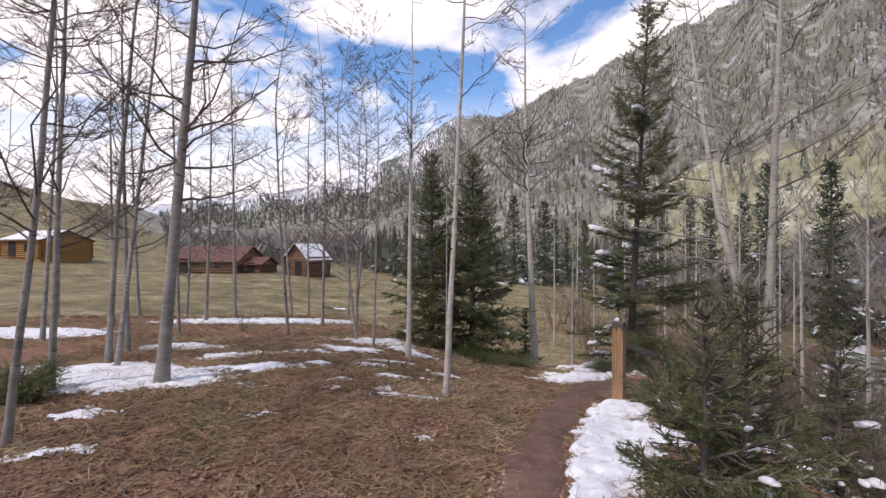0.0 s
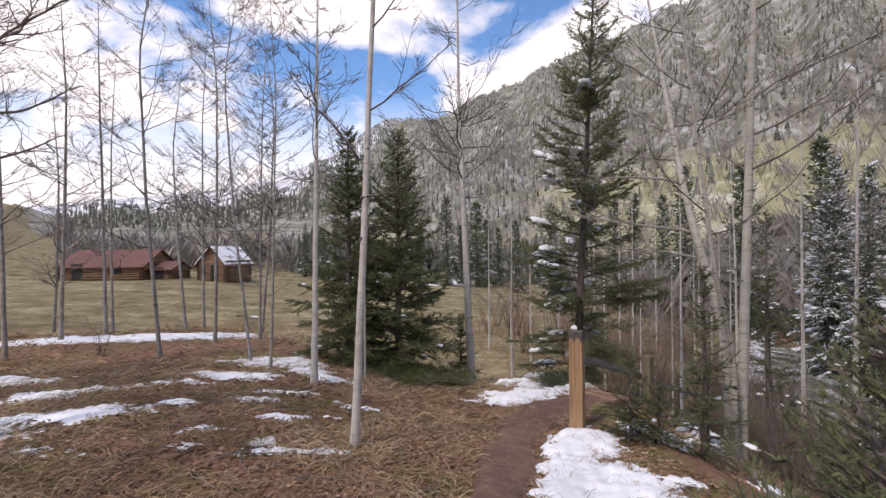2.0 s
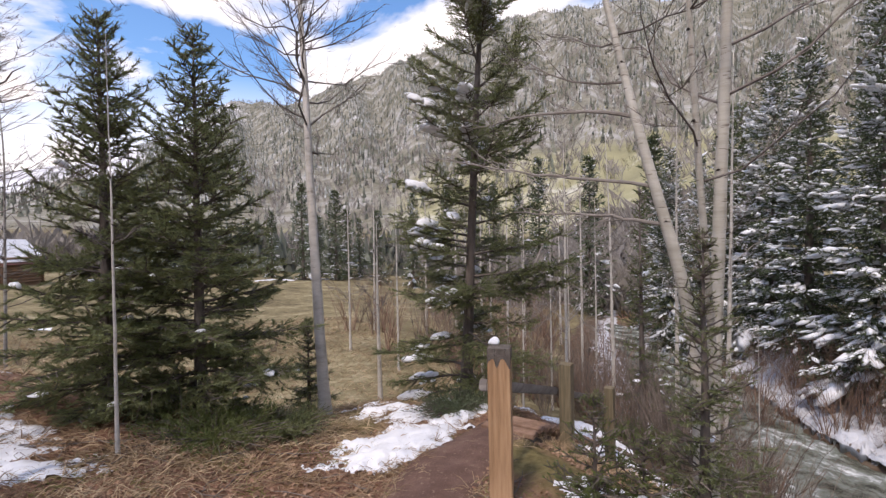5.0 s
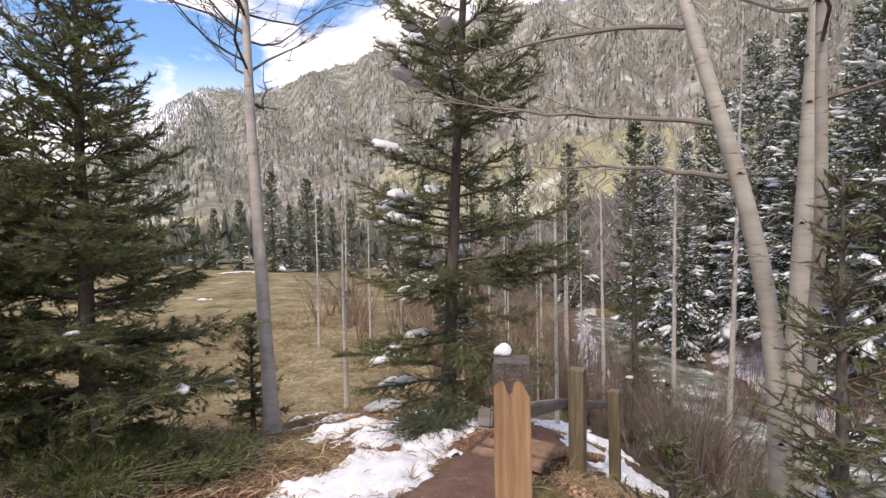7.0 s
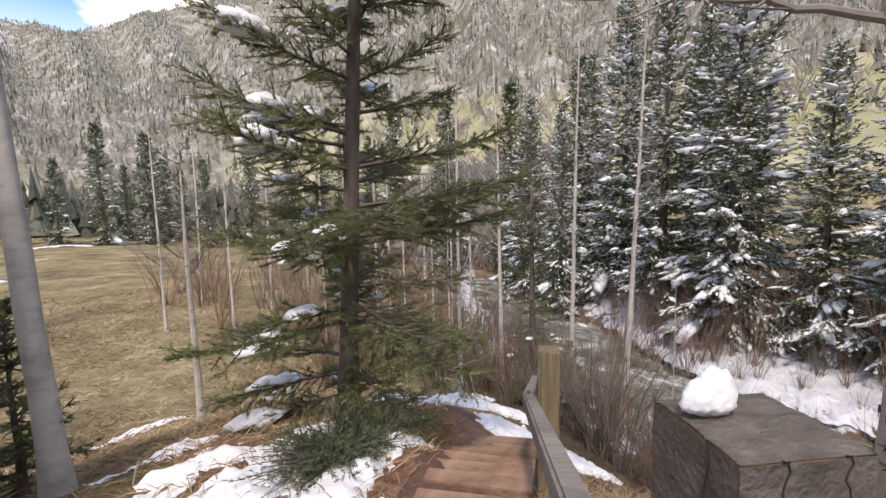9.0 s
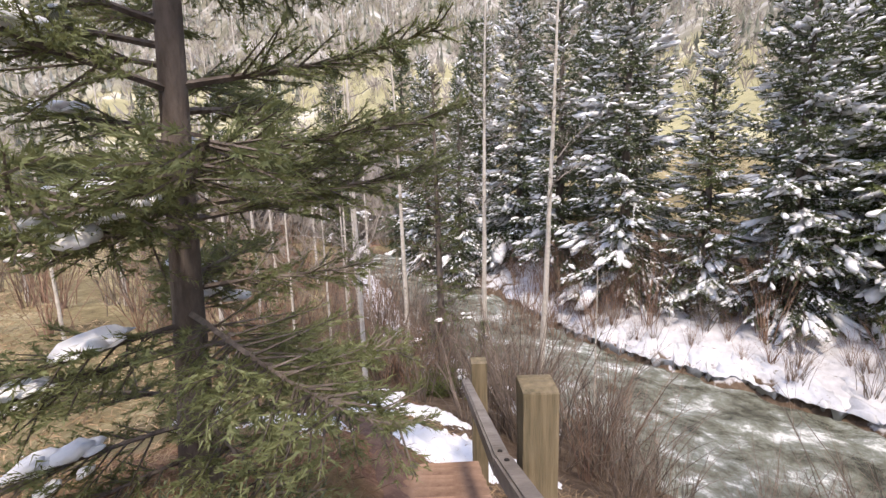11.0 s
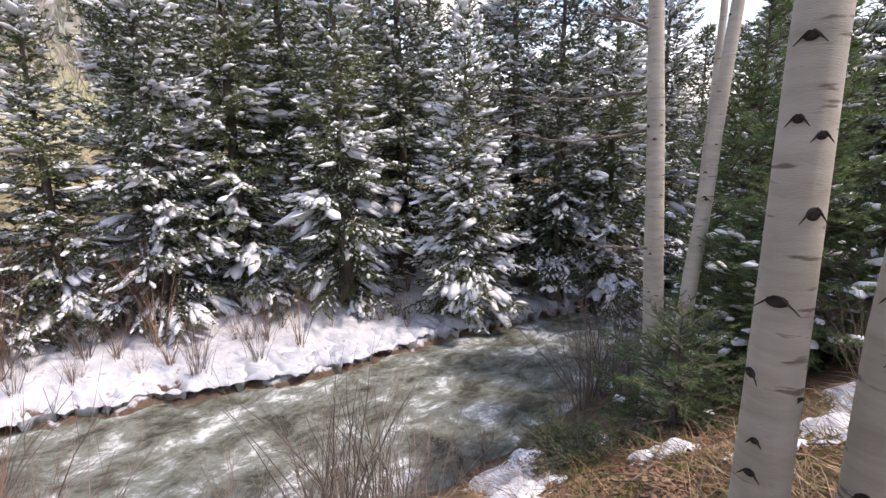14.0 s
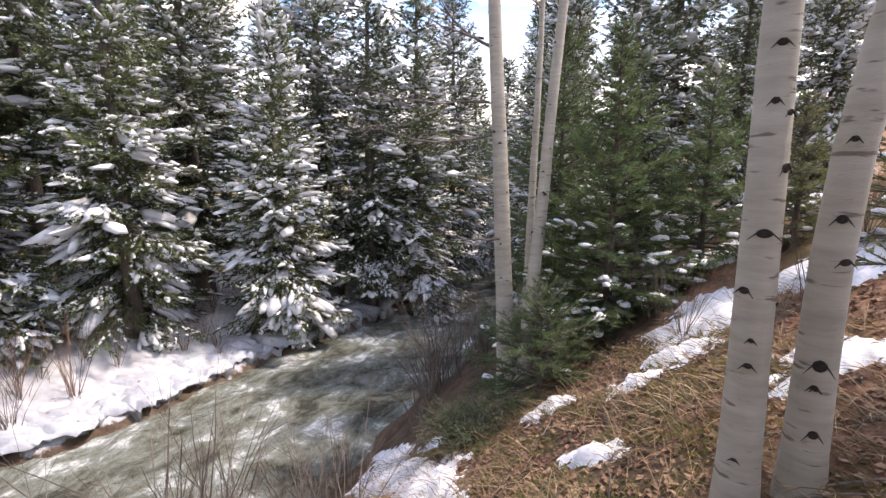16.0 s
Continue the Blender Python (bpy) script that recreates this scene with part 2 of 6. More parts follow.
def ground_material():
    m = bpy.data.materials.new("ground_cover")
    m.use_nodes = True
    t = m.node_tree
    b = t.nodes["Principled BSDF"]
    b.inputs["Roughness"].default_value = 0.95
    b.inputs["Specular IOR Level"].default_value = 0.15
    tc = t.nodes.new("ShaderNodeTexCoord")

    def noisy(scale, detail=6.0, rough=0.6):
        n = node(t, "ShaderNodeTexNoise", Scale=scale, Detail=detail, Roughness=rough)
        t.links.new(tc.outputs["Object"], n.inputs["Vector"])
        return n.outputs["Fac"]

    def ramp(fac, *stops):
        r = t.nodes.new("ShaderNodeValToRGB")
        e = r.color_ramp.elements
        e[0].position, e[0].color = stops[0][0], (*stops[0][1], 1)
        e[1].position, e[1].color = stops[-1][0], (*stops[-1][1], 1)
        for p, c in stops[1:-1]:
            e.new(p).color = (*c, 1)
        t.links.new(fac, r.inputs[0])
        return r.outputs[0]

    def mix(fac, a, c):
        x = t.nodes.new("ShaderNodeMix")
        x.data_type = "RGBA"
        t.links.new(fac, x.inputs[0])
        t.links.new(a, x.inputs[6])
        t.links.new(c, x.inputs[7])
        return x.outputs[2]

    def attr(name):
        a = t.nodes.new("ShaderNodeAttribute")
        a.attribute_name = name
        return a.outputs["Fac"]

    def edge_of(a, n, lo, hi, amount=0.6):
        """A mask whose edge is broken up by noise."""
        s = t.nodes.new("ShaderNodeMath")
        s.operation = "MULTIPLY_ADD"
        t.links.new(n, s.inputs[0])
        s.inputs[1].default_value = amount
        t.links.new(a, s.inputs[2])
        r = t.nodes.new("ShaderNodeMapRange")
        r.inputs["From Min"].default_value, r.inputs["From Max"].default_value = lo, hi
        t.links.new(s.outputs[0], r.inputs["Value"])
        return r.outputs[0]

    litter = ramp(noisy(9.0, 12.0, 0.85), (0.32, (0.06, 0.03, 0.021)), (0.44, (0.175, 0.09, 0.06)), (0.55, (0.29, 0.17, 0.115)), (0.7, (0.45, 0.33, 0.225)))
    green = ramp(noisy(14.0, 8.0, 0.7), (0.3, (0.10, 0.08, 0.035)), (0.55, (0.20, 0.165, 0.075)), (0.8, (0.30, 0.26, 0.13)))
    near = mix(ramp(noisy(0.55, 4.0), (0.48, (0, 0, 0)), (0.62, (1, 1, 1))), litter, green)
    field = ramp(noisy(0.35, 14.0, 0.85), (0.37, (0.065, 0.05, 0.03)), (0.45, (0.15, 0.122, 0.066)), (0.53, (0.225, 0.19, 0.105)), (0.63, (0.40, 0.35, 0.225)))
    forest = ramp(noisy(4.0, 9.0, 0.7), (0.3, (0.05, 0.035, 0.025)), (0.5, (0.12, 0.085, 0.06)), (0.75, (0.20, 0.155, 0.11)))
    slope = ramp(noisy(0.035, 10.0, 0.75), (0.40, (0.13, 0.125, 0.09)), (0.5, (0.22, 0.21, 0.165)), (0.61, (0.36, 0.355, 0.335)), (0.72, (0.66, 0.67, 0.69)))
    gold = ramp(noisy(0.05, 9.0, 0.7), (0.3, (0.21, 0.20, 0.125)), (0.52, (0.30, 0.285, 0.165)), (0.68, (0.55, 0.54, 0.47)))
    white = ramp(noisy(0.012, 10.0, 0.7), (0.36, (0.22, 0.21, 0.21)), (0.5, (0.55, 0.56, 0.58)), (0.62, (0.82, 0.83, 0.86)))
    # ground snow, toned down like the bank's: its colour carries the shade
    snowy = ramp(noisy(5.0, 6.0), (0.3, (0.44, 0.45, 0.48)), (0.7, (0.66, 0.67, 0.70)))
    c = mix(edge_of(attr("field"), noisy(0.5), 0.75, 0.95), near, field)
    c = mix(edge_of(attr("forest"), noisy(0.9), 0.7, 0.95), c, forest)
    c = mix(edge_of(attr("slope"), noisy(0.02), 0.7, 0.9), c, slope)
    c = mix(edge_of(attr("gold"), noisy(0.03, 8.0), 0.78, 0.98), c, gold)
    c = mix(edge_of(attr("alpine"), noisy(0.01), 0.75, 0.95), c, white)
    c = mix(edge_of(attr("snow"), noisy(2.6, 8.0, 0.65), 0.78, 0.86, 0.8), c, snowy)
    t.links.new(c, b.inputs["Base Color"])
    bp = node(t, "ShaderNodeBump", Strength=0.8, Distance=0.05)
    t.links.new(noisy(16.0, 9.0, 0.75), bp.inputs["Height"])
    t.links.new(bp.outputs[0], b.inputs["Normal"])
    return m


def water_material():
    m = bpy.data.materials.new("rushing_water")
    m.use_nodes = True
    t = m.node_tree
    b = t.nodes["Principled BSDF"]
    tc = t.nodes.new("ShaderNodeTexCoord")
    mp = t.nodes.new("ShaderNodeMapping")
    mp.inputs["Scale"].default_value = (1.25, 0.85, 1)
    mp.inputs["Rotation"].default_value = (0, 0, radians(-8))
    t.links.new(tc.outputs["Object"], mp.inputs[0])
    n1 = node(t, "ShaderNodeTexNoise", Scale=1.15, Detail=12.0, Roughness=0.74, Distortion=0.3)
    n2 = node(t, "ShaderNodeTexNoise", Scale=3.2, Detail=8.0, Roughness=0.65, Distortion=0.3)
    for n in (n1, n2):
        t.links.new(mp.outputs[0], n.inputs["Vector"])
    r = t.nodes.new("ShaderNodeValToRGB")
    e = r.color_ramp.elements
    e[0].position, e[0].color = 0.38, (0.05, 0.052, 0.04, 1)
    e[1].position, e[1].color = 0.65, (0.74, 0.77, 0.77, 1)
    e.new(0.47).color = (0.14, 0.148, 0.118, 1)
    e.new(0.55).color = (0.225, 0.25, 0.225, 1)
    t.links.new(n1.outputs["Fac"], r.inputs[0])
    t.links.new(r.outputs[0], b.inputs["Base Color"])
    b.inputs["Roughness"].default_value = 0.22
    b.inputs["IOR"].default_value = 1.33
    bp = node(t, "ShaderNodeBump", Strength=0.9, Distance=0.12)
    t.links.new(n2.outputs["Fac"], bp.inputs["Height"])
    t.links.new(bp.outputs[0], b.inputs["Normal"])
    return m


M_GROUND, M_WATER = ground_material(), water_material()


# ---- the lie of the land ----
def smooth(v, a, b):
    u = np.clip((np.asarray(v, float) - a) / (b - a), 0, 1)
    return u * u * (3 - 2 * u)


def waves(x, y, size, seed):
    """Cheap smooth unevenness, about -1 to 1."""
    rng = np.random.RandomState(seed)
    out = np.zeros(np.shape(x))
    for k in range(7):
        a, f, p = rng.uniform(0, 6.28), rng.uniform(0.6, 1.9) / size, rng.uniform(0, 6.28)
        out = out + np.sin((np.cos(a) * x + np.sin(a) * y) * f * 6.28 + p)
    return out / 4


WATER = -4.62


def stream_edges(y):
    """The x of the near and the far edge of the water."""
    near = 9.35 + 0.1 * np.maximum(0, y - 3.5) ** 1.6 + 0.12 * np.sin(y * 1.3) + 0.06 * np.sin(y * 4.1)
    far = 13.45 + 0.1 * np.clip(y, -14, 14) + 0.12 * np.maximum(0, y - 4) ** 1.2 + 0.10 * np.maximum(0, y - 9) ** 1.6 + 0.12 * np.sin(y * 0.9 + 1) + 0.07 * np.sin(y * 3.7)
    return near, far


def mountains(x, y):
    dx, dy = x - 3.0, y - 6.0
    r = np.hypot(dx, dy)
    az = np.degrees(np.arctan2(dx, dy))
    elev = np.interp(az, (-180, -120, -70, -46, -40, -33, -28, -20, -12, -6, -2, 1.5, 4, 7, 10, 15, 22, 30, 38, 50, 62, 90, 112, 130, 150, 180), (7, 7, 7, 6.5, 5.2, 4.6, 5.6, 6.6, 8.6, 11.2, 14.0, 16.2, 16.3, 16.2, 17.4, 19.4, 22.0, 24.4, 26, 25.5, 23.5, 21, 14, 8, 6, 6))
    ridge = np.interp(az, (-180, -38, -31, -4, 2, 8, 20, 50, 180), (230, 230, 1200, 1200, 1150, 1050, 900, 720, 480))
    foot = np.interp(az, (-180, -40, -30, 0, 12, 30, 50, 80, 180), (75, 80, 130, 120, 110, 88, 52, 36, 40))
    u = np.clip((r - foot) / (ridge - foot), 0, 1)
    wob = 1 + 0.008 * np.sin(az * 0.55 + 1) + 0.007 * np.sin(az * 1.7) + 0.004 * np.sin(az * 4.3 + 2)
    gully = 1 + 0.10 * u * (1 - u) * 4 * np.sin(az * 0.9 + 2.5 * u)
    return np.tan(np.radians(elev)) * ridge * wob * gully * (0.55 * u ** 1.5 + 0.45 * u)


def ground(x, y):
    x, y = np.asarray(x, float), np.asarray(y, float)
    k = 0.05 + 0.04 * smooth(x, -1, 2.5)
    hill = -k * np.maximum(0, np.minimum(y, 16) - 1) + 0.08 * np.clip(2 - x, 0, 4) * smooth(y, 0, 7) - 0.10 * smooth(y, 0, 3)
    hill = hill - 0.36 * np.clip(x - 3.7, 0, 2.7) * smooth(y, 7.6, 10)
    field = -3.1 + 1.6 * smooth(-x, 2, 24) + 1.9 * smooth(-x, 30, 60)
    start = 9.3 + 4.2 * smooth(-x, -0.5, 4)
    z = hill + (field - hill) * smooth(y, start, start + 8)
    a = 2.6 + 0.1 * np.clip(y, -5, 10) + 2.4 * smooth(y, 8, 11.5)
    near, far = stream_edges(np.clip(y, -60, 32))
    q = np.clip((x - a) / (near - a), 0, 1)
    z = z + (WATER - 0.12 - z) * q ** 1.15
    bed = smooth(x, near, near + 0.8) * (1 - smooth(x, far - 0.5, far - 0.1))
    z = z - 0.25 * bed
    bank = smooth(x, far - 0.2, far + 0.22)
    z = z + bank * (0.42 + 0.65 * smooth(x, far, far + 2.8) + 0.5 * smooth(x, far + 4, far + 16) - (z - WATER + 0.12))
    rough = smooth(np.hypot(x - 3, y - 6), 120, 20)
    z = z + (0.035 * waves(x, y, 3.1, 3) + 0.012 * waves(x, y, 0.7, 4)) * rough
    return z + mountains(x, y)


# ---- shape helpers ----
def joined(*pieces):
    """One (vertices, triangles) out of several."""
    vs, fs, n = [], [], 0
    for v, f in pieces:
        if len(v):
            vs.append(v), fs.append(f + n)
            n += len(v)
    return (np.concatenate(vs), np.concatenate(fs)) if vs else (np.zeros((0, 3)), np.zeros((0, 3), int))


def mesh_of(name, geo, mat, smooth_faces=False):
    v, f = geo
    me = bpy.data.meshes.new(name)
    me.vertices.add(len(v))
    me.vertices.foreach_set("co", np.ascontiguousarray(v, dtype=np.float32).ravel())
    me.loops.add(3 * len(f))
    me.loops.foreach_set("vertex_index", np.ascontiguousarray(f, dtype=np.int32).ravel())
    me.polygons.add(len(f))
    me.polygons.foreach_set("loop_start", np.arange(0, 3 * len(f), 3, dtype=np.int32))
    me.polygons.foreach_set("use_smooth", np.full(len(f), smooth_faces, dtype=bool))
    me.update(calc_edges=True)
    me.materials.append(mat)
    return me


def part(name, geo, mat, parent=None, label="", smooth_faces=False):
    ob = new(name, mesh_of(name, geo, mat, smooth_faces))
    if parent is not None:
        ob.parent = parent
    if label:
        tagged(ob, label)
    return ob


def thing(name, place, label, category, group="", kind="", turn=0.0):
    ob = new(name)
    ob.empty_display_size = 0.1
    ob.matrix_basis = pose(*place, 0, 0, turn)
    return tagged(ob, label, category, group, kind)


def unit(v):
    return v / np.maximum(np.linalg.norm(v, axis=-1, keepdims=True), 1e-9)


def tubes(paths, radii, sides=4):
    """Round, tapered tubes: paths (k, n, 3), radii (k, n)."""
    k, n, _ = paths.shape
    tang = unit(np.gradient(paths, axis=1))
    ref = np.where(np.abs(tang[..., 2:3]) > 0.9, np.array([1.0, 0, 0]), np.array([0, 0, 1.0]))
    u = unit(np.cross(tang, ref))
    w = np.cross(tang, u)
    ang = np.arange(sides) * 2 * np.pi / sides
    ring = paths[:, :, None] + radii[:, :, None, None] * (np.cos(ang)[:, None] * u[:, :, None] + np.sin(ang)[:, None] * w[:, :, None])
    v = ring.reshape(-1, 3)
    i = np.arange(n - 1)[:, None] * sides
    j = np.arange(sides)[None]
    jn = (j + 1) % sides
    f = np.stack([i + j, i + jn, i + sides + jn, i + j, i + sides + jn, i + sides + j], -1).reshape(-1, 3)
    if k * n * sides:
        f = (f[None] + (np.arange(k) * n * sides)[:, None, None]).reshape(-1, 3)
    return v, f


def trunk_tube(path, radii, sides=14, wobble=0.04, rng=None):
    path, radii = np.asarray(path, float), np.asarray(radii, float)
    v, f = tubes(path[None], radii[None], sides)
    if rng is not None:
        c = np.repeat(path, sides, 0)
        v = c + (v - c) * (1 + wobble * rng.standard_normal((len(v), 1)))
    n = len(path)
    cap = np.array([[(n - 1) * sides + a, (n - 1) * sides + (a + 1) % sides, len(v)] for a in range(sides)])
    return np.concatenate([v, path[-1:]]), np.concatenate([f, cap])


def needles(a, d, length, per_metre, size, width, rng, splay=0.75):
    """Narrow single leaves set round twigs that start at a, run along d for length."""
    count = np.maximum(2, (length * per_metre).astype(int))
    i = np.repeat(np.arange(len(a)), count)
    n = len(i)
    s = rng.random(n) * 1.02
    p = a[i] + d[i] * (length[i] * s)[:, None]
    p[:, 2] += 0.10 * length[i] * (s * s - 0.8 * s)
    rand = unit(rng.standard_normal((n, 3)))
    radial = unit(rand - (rand * d[i]).sum(1, keepdims=True) * d[i])
    radial[:, 2] = radial[:, 2] * 0.8 + 0.12
    way = unit(d[i] * (1.0 - splay * 0.35) + radial * splay)
    side = unit(np.cross(way, rand + 0.01)) * (width * 0.5)
    tip = p + way * (size * (0.7 + 0.6 * rng.random(n)))[:, None]
    v = np.stack([p - side, p + side, tip], 1).reshape(-1, 3)
    return v, np.arange(3 * n).reshape(-1, 3)


def ball(level=1):
    bm = bmesh.new()
    bmesh.ops.create_icosphere(bm, subdivisions=level, radius=1.0)
    v = np.array([x.co[:] for x in bm.verts])
    f = np.array([[x.index for x in p.verts] for p in bm.faces])
    bm.free()
    return v, f


BALL, BALL_FINE, BALL_ROUGH = ball(2), ball(3), ball(1)


def lumps(place, way, size, rng, fine=False, rough=False):
    """Soft heaps of snow: place (k, 3), the way they lie along, size (k,)."""
    tv, tf = BALL_FINE if fine else (BALL_ROUGH if rough else BALL)
    k = len(place)
    if not k:
        return np.zeros((0, 3)), np.zeros((0, 3), int)
    flat = way * np.array([1, 1, 0.9])
    u = unit(flat)
    w = unit(np.cross(np.array([0, 0, 1.0]), u))
    up = np.cross(u, w)
    sc = size[:, None] * (np.array([1.9, 0.72, 0.6] if rough else [1.25, 0.8, 0.55]) * (0.75 + 0.5 * rng.random((k, 3))))
    bumps = 1 + 0.16 * rng.standard_normal((k, len(tv), 1)) * (0.45 if fine else (1.7 if rough else 0.8))
    loc = tv[None] * bumps * sc[:, None]
    loc[..., 2] = np.where(loc[..., 2] < 0, loc[..., 2] * 0.45, loc[..., 2])
    v = place[:, None] + loc[..., 0:1] * u[:, None] + loc[..., 1:2] * w[:, None] + loc[..., 2:3] * up[:, None]
    f = tf[None] + (np.arange(k) * len(tv))[:, None, None]
    return v.reshape(-1, 3), f.reshape(-1, 3)


HEAPS = 9  # heaps in one clump of snow on a bough


def bough_snow(P, side, L, rng, far):
    """Soft snow lying along the outer limbs P (k, 7, 3): overlapping heaps, thickest in the middle, sagging over the sides."""
    n = 8 if far else HEAPS
    k = len(P)
    if not k:
        return np.zeros((0, 3)), np.zeros((0, 3), int)
    s0 = rng.uniform(0.3, 0.72, k)
    step = np.linspace(0.0, 1.0, n)
    reach = rng.uniform(0.22, 0.5, k) if far else rng.uniform(0.16, 0.34, k)
    s = np.clip(s0[:, None] + reach[:, None] * step + rng.uniform(-0.02, 0.02, (k, n)), 0.1, 1.0) * 6
    i0 = np.clip(s.astype(int), 0, 5)
    fr = (s - i0)[..., None]
    r = np.arange(k)[:, None]
    c = P[r, i0] * (1 - fr) + P[r, i0 + 1] * fr
    way = unit(P[r, i0 + 1] - P[r, i0])
    off = rng.standard_normal((k, n)) * ((0.12 if far else 0.045) * L[:, None] + 0.012)
    c = c + side[:, None] * off[..., None]
    c[..., 2] += (0.03 if far else 0.045) - (0.75 if far else 0.5) * np.abs(off)
    way = way + side[:, None] * (off / (0.25 * L[:, None] + 0.06))[..., None]
    way[..., 2] -= 0.45 if far else 0.2
    size = ((0.035 + 0.042 * L) if far else np.minimum(0.034 + 0.022 * L, 0.062))[:, None] * (0.62 + 0.75 * np.sin(np.pi * (0.12 + 0.76 * step)))[None] * rng.lognormal(0, 0.3, (k, n)) * rng.lognormal(0, 0.2, (k, 1))
    return lumps(c.reshape(-1, 3), unit(way.reshape(-1, 3)), size.reshape(-1), rng, False, far)


# ---- plants ----
def spruce_geo(seed, H, R, whorls, per, twig_gap, dens, size, width, start=0.04, snow=0.3, snow_size=0.06, droop=0.25, lean=(0, 0), shape=0.85, r0=None, snow_way=None, gap=0.1, far=False, drape=0.0, twig=0.40):
    rng = np.random.RandomState(seed)
    r0 = r0 or 0.014 * H + 0.012
    hs = np.linspace(0, H, 14)
    mid = np.stack([lean[0] * hs, lean[1] * hs, hs], 1)
    mid[:, :2] += np.cumsum(rng.standard_normal((14, 2)), 0) * 0.004 * H / 4
    mid[0, 2] = -0.15
    trunk = trunk_tube(mid, r0 * (1 - 0.94 * hs / H) * (1 + 0.5 * np.exp(-hs / (0.05 * H))), 10, 0.03, rng)
    f = np.linspace(start, 0.965, whorls)
    h = np.repeat(f, per) * H + rng.standard_normal(whorls * per) * H * 0.35 / whorls
    keep = rng.random(len(h)) > gap
    h = np.clip(h[keep], 0.05, H * 0.97)
    k = len(h)
    az = (np.arange(whorls * per)[keep] * 2.399 + rng.standard_normal(k) * 0.5)
    rel = h / H
    L = R * (1 - rel) ** shape * rng.uniform(0.62, 1.12, k) + 0.03 * H * (1 - rel * 0.6) * 0.5
    low = smooth(rel, 0.0, 0.12)
    L *= 0.7 + 0.3 * low
    out = np.stack([np.cos(az), np.sin(az), np.zeros(k)], 1)
    s = np.linspace(0, 1, 7)
    up = 0.05 + 0.75 * rel - droop * (1 - rel)
    zc = up[:, None] * s + (-0.22 * (1 - rel))[:, None] * s ** 2 * (1 - rel[:, None]) + (0.20 * (0.5 + rel))[:, None] * s ** 3
    base = np.stack([np.interp(h, mid[:, 2], mid[:, 0]), np.interp(h, mid[:, 2], mid[:, 1]), h], 1)
    side0 = np.stack([-out[:, 1], out[:, 0], np.zeros(k)], 1)
    bend = rng.standard_normal(k) * 0.09
    P = base[:, None] + L[:, None, None] * (s[None, :, None] * out[:, None] + (s ** 2)[None, :, None] * bend[:, None, None] * side0[:, None])
    P[..., 2] += L[:, None] * zc
    limbs = tubes(P[:, ::3] if far else P, (0.006 + 0.011 * L)[:, None] * (1 - 0.85 * (s[::3] if far else s))[None], 3 if far else 4)
    # side twigs
    bi, bs, sg = [], [], []
    for i in range(k):
        m = max(3, int(L[i] / twig_gap))
        ss = np.linspace(0.12 if L[i] < 0.5 or far else 0.2, 0.98, m)
        bi += [i] * (2 * m)
        bs += list(np.repeat(ss, 2) + rng.standard_normal(2 * m) * 0.015)
        sg += [1, -1] * m
    bi, bs, sg = np.array(bi), np.clip(np.array(bs), 0.05, 1), np.array(sg)
    x = bs * 6
    i0 = np.clip(x.astype(int), 0, 5)
    fr = (x - i0)[:, None]
    a = P[bi, i0] * (1 - fr) + P[bi, i0 + 1] * fr
    along = unit(P[bi, i0 + 1] - P[bi, i0])
    th = np.radians(rng.uniform(32, 62, len(bi)))[:, None]
    d = along * np.cos(th) + side0[bi] * (sg[:, None] * np.sin(th))
    d[:, 2] += rng.standard_normal(len(bi)) * (0.16 if far else 0.30) - 0.06 * (1 - rel[bi])
    d = unit(d)
    tl = (L[bi] * twig * (1 - 0.72 * bs) + 0.035 + 0.01 * H) * rng.uniform(0.6, 1.15, len(bi))
    tw = tubes(np.stack([a, a + d * tl[:, None]], 1), np.repeat([[width * 0.9, width * 0.3]], len(a), 0), 3)
    if far:
        d[:, 2] -= 0.35
        d = unit(d)
    # second order twiglets on the longer ones
    big = np.where(tl > (9 if far else 0.11))[0]
    big = np.repeat(big, 3)
    q = rng.uniform(0.3, 0.85, len(big))
    a2 = a[big] + d[big] * (tl[big] * q)[:, None]
    d2 = unit(d[big] + 0.8 * unit(np.cross(d[big], np.array([0, 0, 1.0]))) * np.where(rng.random(len(big)) > 0.5, 1, -1)[:, None] + rng.standard_normal((len(big), 3)) * 0.12)
    tl2 = tl[big] * 0.42
    # the limb's own leading shoot, and the tree's
    aa = np.concatenate([a, a2, P[:, 4], P[:, 5], mid[-3:-1]])
    dd = np.concatenate([d, d2, unit(P[:, 5] - P[:, 4]), unit(P[:, 6] - P[:, 5]), unit(mid[-2:] - mid[-3:-1])])
    ll = np.concatenate([tl, tl2, np.linalg.norm(P[:, 5] - P[:, 4], axis=1), np.linalg.norm(P[:, 6] - P[:, 5], axis=1) * 1.15, np.full(2, H / 14)])
    leaves = needles(aa, dd, ll, dens, size, width, rng)
    white = (np.zeros((0, 3)), np.zeros((0, 3), int))
    if snow > 0 and drape > 0:
        want = rng.random(k) < drape * np.clip((1.15 if far else 1.35) - rel * (0.75 if far else 1.8), 0.02, 1)
        if snow_way is not None:
            want &= (out @ np.array([*snow_way, 0.0])) > rng.uniform(-0.4, 0.5, k)
        j = np.where(want & (L > 0.15))[0]
        white = bough_snow(P[j], side0[j], L[j], rng, far)
    if snow > 0 and not (drape > 0 and not far):
        load = rng.lognormal(-0.3, 0.8, k)[bi] if far else 1.0
        chance = rng.random(len(a)) < load * snow * (0.25 + bs) * np.clip(1 - rel[bi] * (0.55 if far else 1.9), 0.03, 1) * (0.55 if far else 1.0)
        if snow_way is not None:
            chance &= (out[bi] @ np.array([*snow_way, 0.0])) > rng.uniform(-0.5, 0.6, len(a))
